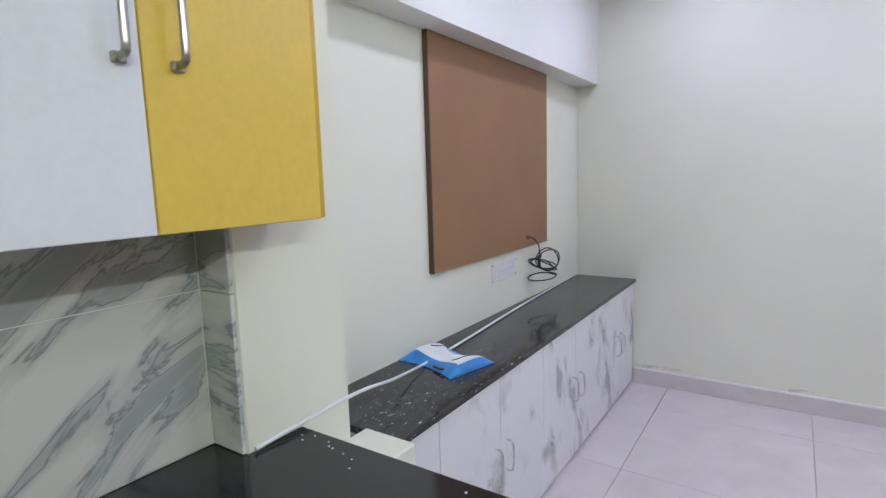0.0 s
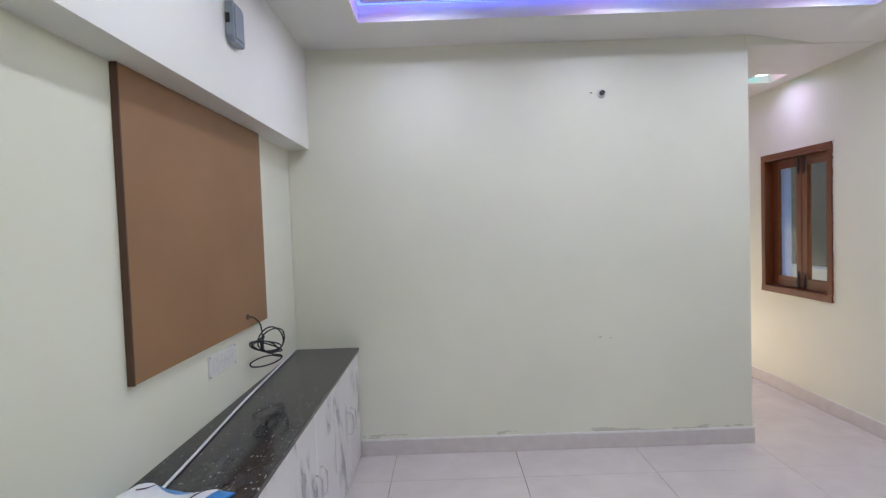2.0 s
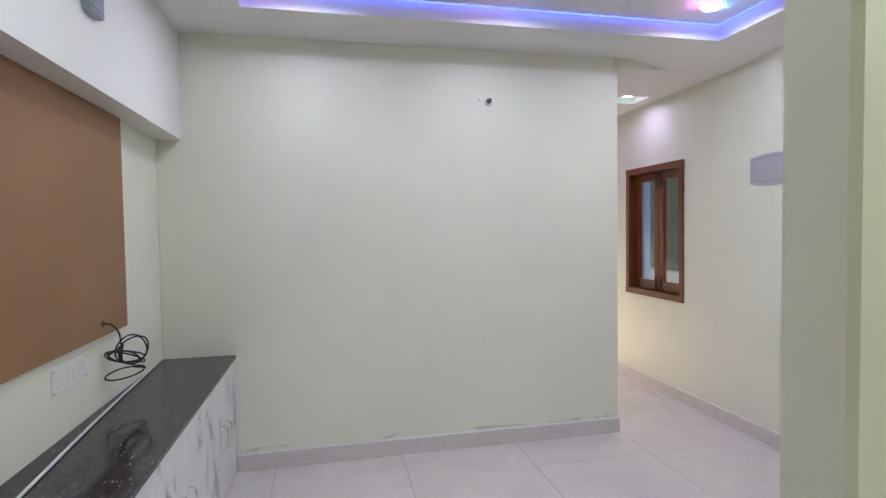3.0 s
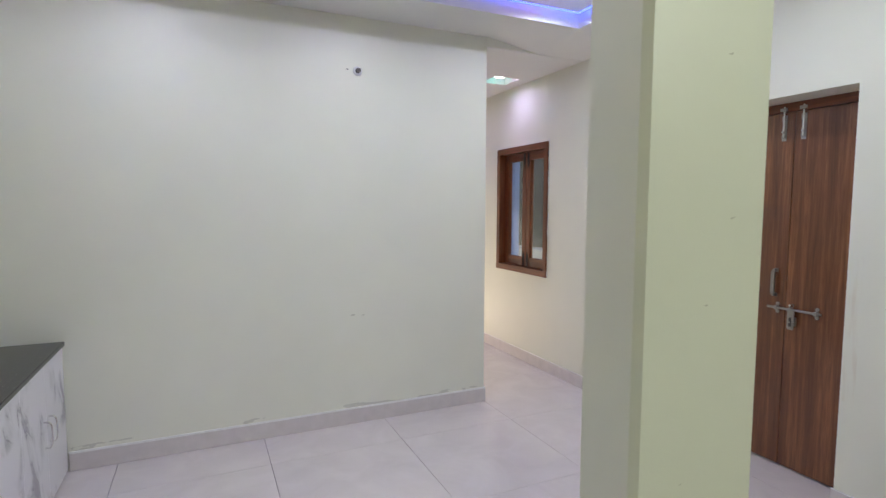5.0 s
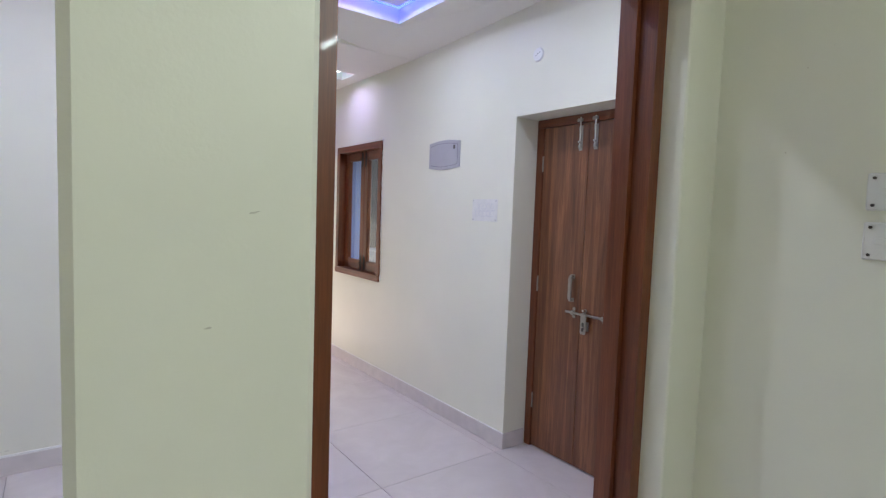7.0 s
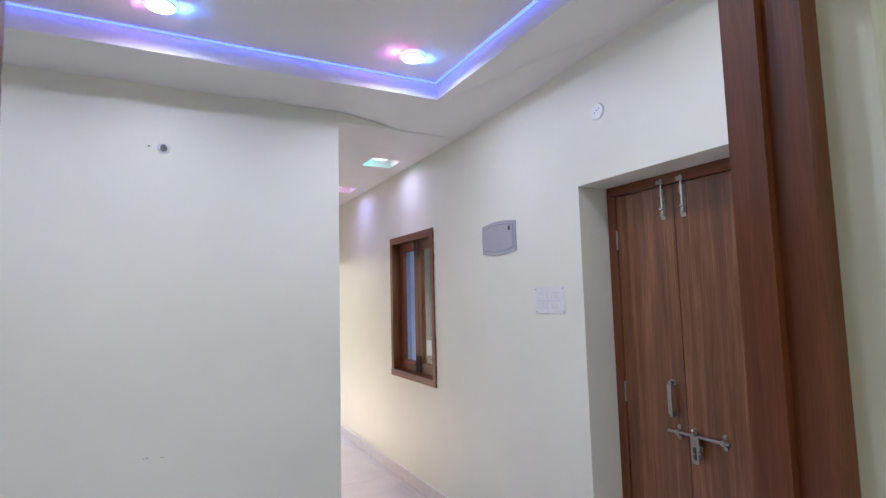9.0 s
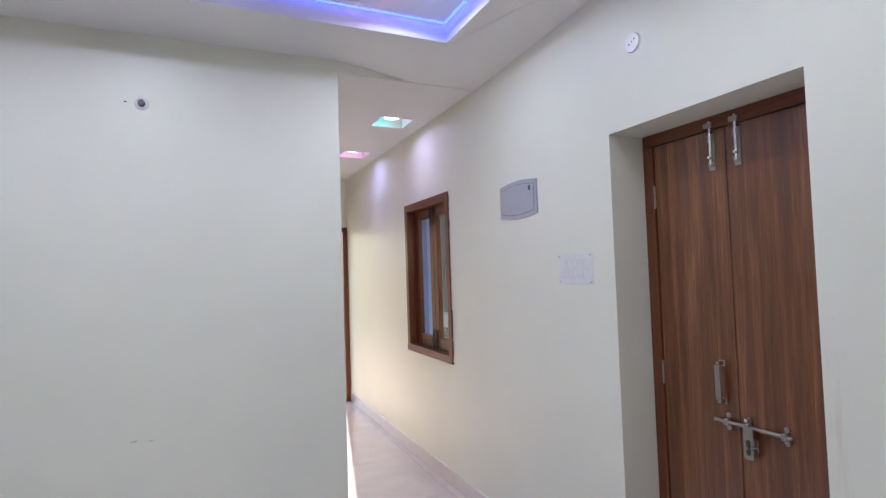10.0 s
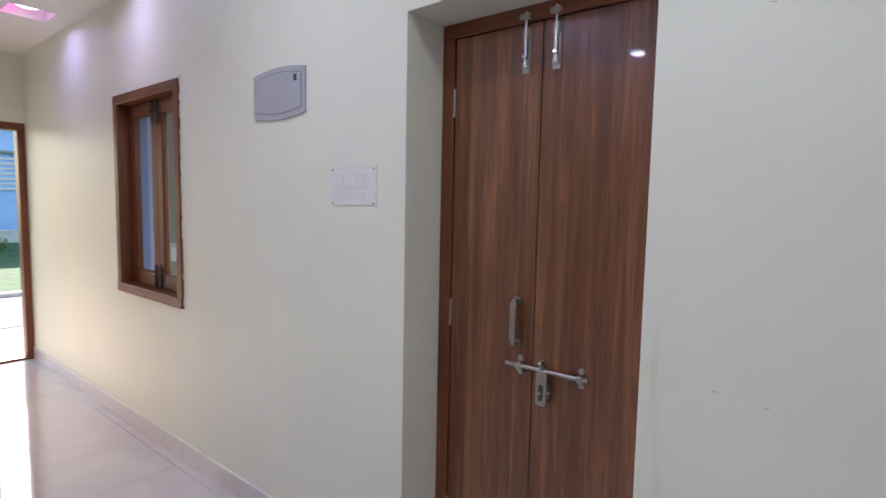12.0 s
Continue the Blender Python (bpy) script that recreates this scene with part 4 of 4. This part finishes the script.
def wall_cabinet(ya, yb, door_mat, edge_mat, label, hinge_far):
    t = thing("wall_cabinet", (-0.2, (ya + yb) / 2, CZ0), label, "cabinet", "kitchen wall cabinets")
    cut = min(yb, COL0) - 0.001
    bm = box((KITX, ya + 0.0005, CZ0 + 0.002), (CX - 0.020, cut, CZ1))
    if yb > COL0:
        add_box(bm, (COLX + 0.001, cut, CZ0 + 0.002), (CX - 0.020, yb - 0.0005, CZ1))
    part("body", bm, edge_mat, t)
    d = part("door", box((CX - 0.019, ya + 0.0015, CZ0), (CX, yb - 0.014 if hinge_far else yb - 0.0015, CZ1), 0.0015), door_mat, t)
    if hinge_far:
        part("side_strip", box((CX - 0.030, yb - 0.012, CZ0 + 0.002), (CX - 0.003, yb, CZ1), 0.001), edge_mat, t, "deeper yellow edge strip")
    hy = ya + 0.052 if hinge_far else yb - 0.035
    part("handle", tube([(CX, hy, 1.785), (CX + 0.024, hy, 1.781), (CX + 0.030, hy, 1.760), (CX + 0.030, hy, 1.660), (CX + 0.024, hy, 1.639), (CX, hy, 1.635)], 0.0065, 8), STEEL, d, "brushed steel bow handle", True)
    for z in (1.785, 1.635):
        part("handle_foot", box((CX, hy - 0.010, z - 0.008), (CX + 0.010, hy + 0.010, z + 0.008), 0.002), STEEL, d)
    return t


CY = [1.100, 0.750, 0.400, 0.05]
wall_cabinet(CY[1], CY[0], YELLOW, YELLOWEDGE, "glossy yellow kitchen wall cabinet with steel handle", True)
wall_cabinet(CY[2], CY[1], WHITELAM, CARCASS, "glossy white kitchen wall cabinet with steel handle", False)
wall_cabinet(CY[3], CY[2], YELLOW, YELLOWEDGE, "glossy yellow kitchen wall cabinet with steel handle", True)

kc = thing("kitchen_counter", (0.16, 0.0, 0.826), "polished black granite kitchen counter", "worktop")
part("slab", boxes([((KITX, KBACK + 0.01, 0.826), (0.50, COL0 - 0.001, 0.862)), ((COLX + 0.001, COL0 - 0.0008, 0.826), (0.50, KY0 - 0.003, 0.862))]), BLACKTOP, kc)
part("front_edge", box((0.5002, KBACK + 0.01, 0.826), (0.52, KY0 - 0.003, 0.8615), 0.005, 2), BLACKTOP, kc, "rounded black granite front edge")
rnd = random.Random(8)
for k in range(10):
    # plaster crumbs along the counter's end
    x, y, r = rnd.uniform(-0.06, 0.40), 1.125 - abs(rnd.gauss(0, 0.05)), rnd.uniform(0.0015, 0.003)
    bm = bmesh.new()
    bmesh.ops.create_icosphere(bm, subdivisions=1, radius=r, matrix=Matrix.Translation((x, y, 0.862 + 0.6 * r)) @ Matrix.Diagonal((1.6, 1.0, 0.7, 1)))
    single("plaster_crumb", bm, JOINT, "small white plaster crumb on the black counter", "crumb", "plaster crumbs on the counter")
base = thing("base_cabinet", (0.2, 0.0, 0), "white base cabinet under the black counter", "cabinet")
part("body", box((COLX + 0.001, KBACK + 0.02, 0.0), (0.46, KY0 - 0.004, 0.825)), CARCASS, base)
for k in range(5):
    ya = KBACK + 0.05 + k * 0.53
    part("door", box((0.461, ya + 0.002, 0.10), (0.479, ya + 0.526, 0.80), 0.0015), WHITELAM, base)

# ---------------------------------------------------------------- outdoors
ground = structure("ground", box((-60, -60, -0.30), (80, 120, -0.16)), EARTH, "dry ground with thin grass", "ground")
structure("lawn", box((-20, 11.5, -0.16), (40, 23.5, -0.10), 0.01), LAWN, "short green grass beyond the forecourt", "grass")
# thin sheet, pinker and a little darker than the cement round it
structure("pavement_band", box((0.5, 8.95, -0.03), (9, 10.75, -0.024), 0.002), PINKBAND, "pinkish, slightly darker band across the forecourt", "pavement")
structure("pavement", box((0.5, 7.43, -0.16), (9, 11.2, -0.03), 0.01), PAVE, "bright sunlit cement forecourt", "pavement")

kerb = thing("kerb", (4, 11.3, -0.16), "low whitewashed kerb at the edge of the forecourt", "kerb")
for k in range(14):
    part("kerb_stone", box((-6 + 2.0 * k + 0.006, 11.22, -0.16), (-4 + 2.0 * k - 0.006, 11.40, 0.03), 0.01), WHITEWASH, kerb)
low = thing("boundary_wall", (4, 23.7, -0.16), "low whitewashed wall in front of the blue house", "wall")
part("wall", box((-6, 23.65, -0.16), (22, 23.8, 0.24), 0.01), WHITEWASH, low)
part("coping", box((-6, 23.60, 0.24), (22, 23.85, 0.30), 0.01), WHITEWASH, low)


def house(at, label):
    t = thing("house", at, label, "house")
    x, y, z = at
    part("wall", box((x - 9, y, z), (x + 9, y + 7, z + 6.4)), BLUEWALL, t)
    part("roof", box((x - 9.4, y - 0.5, z + 6.4), (x + 9.4, y + 7.4, z + 6.6)), WHITEWASH, t)
    part("ledge", box((x - 9.2, y - 0.35, z + 3.16), (x + 9.2, y + 0.02, z + 3.24)), GREYMETAL, t)
    for k in range(5):
        for base_z, high in ((1.80, 1.26), (3.95, 0.90)):
            wx = x - 8.2 + k * 3.4
            w = part("window", box((wx, y - 0.03, z + base_z), (wx + 2.9, y + 0.02, z + base_z + high)), BLUEWALL, t)
            for j in range(int(high / 0.18)):
                part("slat", box((wx + 0.04, y - 0.12, z + base_z + 0.04 + j * 0.18), (wx + 2.86, y - 0.03, z + base_z + 0.11 + j * 0.18)), WHITEWASH, w)
    return t


house((10.2, 26.0, -0.2), "sky-blue two-storey house with white louvred windows")


def shrub(at, size, seed):
    """Twigs carrying many small leaves."""
    rnd = random.Random(seed)
    t = thing("shrub", at, "dusty green shrub on the grass", "shrub", "shrubs on the grass")
    stem = bmesh.new()
    leaves = bmesh.new()
    base = Vector(at)
    for k in range(14):
        d = Vector((rnd.uniform(-1, 1), rnd.uniform(-0.6, 0.6), rnd.uniform(0.8, 1.8))).normalized()
        tip = base + d * size * rnd.uniform(0.6, 1.0)
        add_rod(stem, base, tip, 0.015, 6, 0.004)
        for j in range(46):
            u = rnd.uniform(0.25, 1.05)
            p = base.lerp(tip, u) + Vector((rnd.gauss(0, 0.12), rnd.gauss(0, 0.12), rnd.gauss(0, 0.1))) * size
            a = Vector((rnd.uniform(-1, 1), rnd.uniform(-1, 1), rnd.uniform(-1, 1))).normalized()
            c2 = a.orthogonal().normalized()
            s = 0.05 * size * rnd.uniform(0.6, 1.4)
            q = [p - a * s, p + c2 * s * 0.5, p + a * s, p - c2 * s * 0.5]
            leaves.faces.new([leaves.verts.new(w) for w in q])
    part("twigs", stem, PANELEDGE, t)
    part("crown", leaves, LEAF, t)


for k in range(9):
    shrub((2.0 + k * 1.15, 19.0 + 0.9 * (k % 3), -0.11), 0.42 + 0.12 * ((k * 7) % 4), 20 + k)

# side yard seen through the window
yard = structure("wall_neighbour", boxes([((5.1, 2.0, -0.2), (5.3, 10.5, 3.6))]), YARDWALL, "weathered neighbour wall, the yard's shade put into its dark colour", "wall")
# thin sheet added over the reveal to carry the skylight's blue
structure("trim_outer_reveal", box((RX + 0.127, WY1 - 0.004, WZ0 + 0.01), (RX + 0.262, WY1 + 0.0, WZ1 - 0.002)), SKYLIT_REVEAL, "thin lining of the outer window reveal, tinted blue as by skylight", "trim")
# ledge whose shade is carried by its grey colour
single("plinth_ledge", box((4.85, 3.0, 0.74), (5.1, 10.5, 0.90), 0.01), LEDGE, "pale cement ledge along the neighbour wall, greyed to stand for shade", "ledge")

# ---------------------------------------------------------------- tiles
# marble tiles behind the kitchen counter, and a strip of them on the wall end
mt = structure("trim_wall_tiles_bed", box((KITX - 0.014, KBACK + 0.02, 0.864), (KITX - 0.0012, COL0 - 0.002, CZ0)), PLASTIC, "grout bed of the kitchen wall tiles", "trim")
for i in range(5):
    for j in range(2):
        ya = COL0 - 0.012 - 0.6 * (i + 1)
        za = 0.864 + 0.36 * j
        zb = min(za + 0.3585, CZ0 - 0.002)
        ya2 = max(ya, KBACK + 0.03)
        if ya + 0.6 > KBACK + 0.1:
            part("tile", box((KITX - 0.0011, ya2 + 0.001, za + 0.001), (KITX, ya + 0.599, zb), 0.0012), MARBLE, mt)
for za, zb in ((0.864, 1.2225), (1.2245, CZ0 - 0.003)):
    part("tile", box((KITX + 0.0005, COL0 - 0.011, za), (COLX - 0.002, COL0 - 0.001, zb), 0.0012), MARBLE, mt)

# polished floor: tiles of 0.8 m
fl = structure("floor", boxes([((TVX - 0.2, KBACK - 0.1, -0.12), (RX2, ENDY + 0.12, -0.010))]), GROUT, "pale polished vitrified tile floor", "floor")
fl.location = (0, 0, 0)
J, JX, JY = 0.0011, 1.036, 3.622
shared = {}
for i in range(-2, 4):
    for k in range(-7, 6):
        xa, xb = JX + 0.8 * i, JX + 0.8 * (i + 1)
        ya, yb = JY + 0.8 * k, JY + 0.8 * (k + 1)
        xa, xb, ya, yb = max(xa, TVX - 0.1), min(xb, RX + 0.25), max(ya, KBACK), min(yb, ENDY + 0.10)
        if xb - xa < 0.02 or yb - ya < 0.02 or (xb < PX - 0.05 and ya > FARY):
            continue
        w, d = round(xb - xa, 3), round(yb - ya, 3)
        if (w, d) not in shared:
            shared[w, d] = mesh_of("floor_tile", box((-w / 2 + J, -d / 2 + J, -0.011), (w / 2 - J, d / 2 - J, 0.0), 0.0012), TILE)
        ob = new("floor_tile", shared[w, d])
        ob.parent = fl
        ob.location = ((xa + xb) / 2, (ya + yb) / 2, 0)
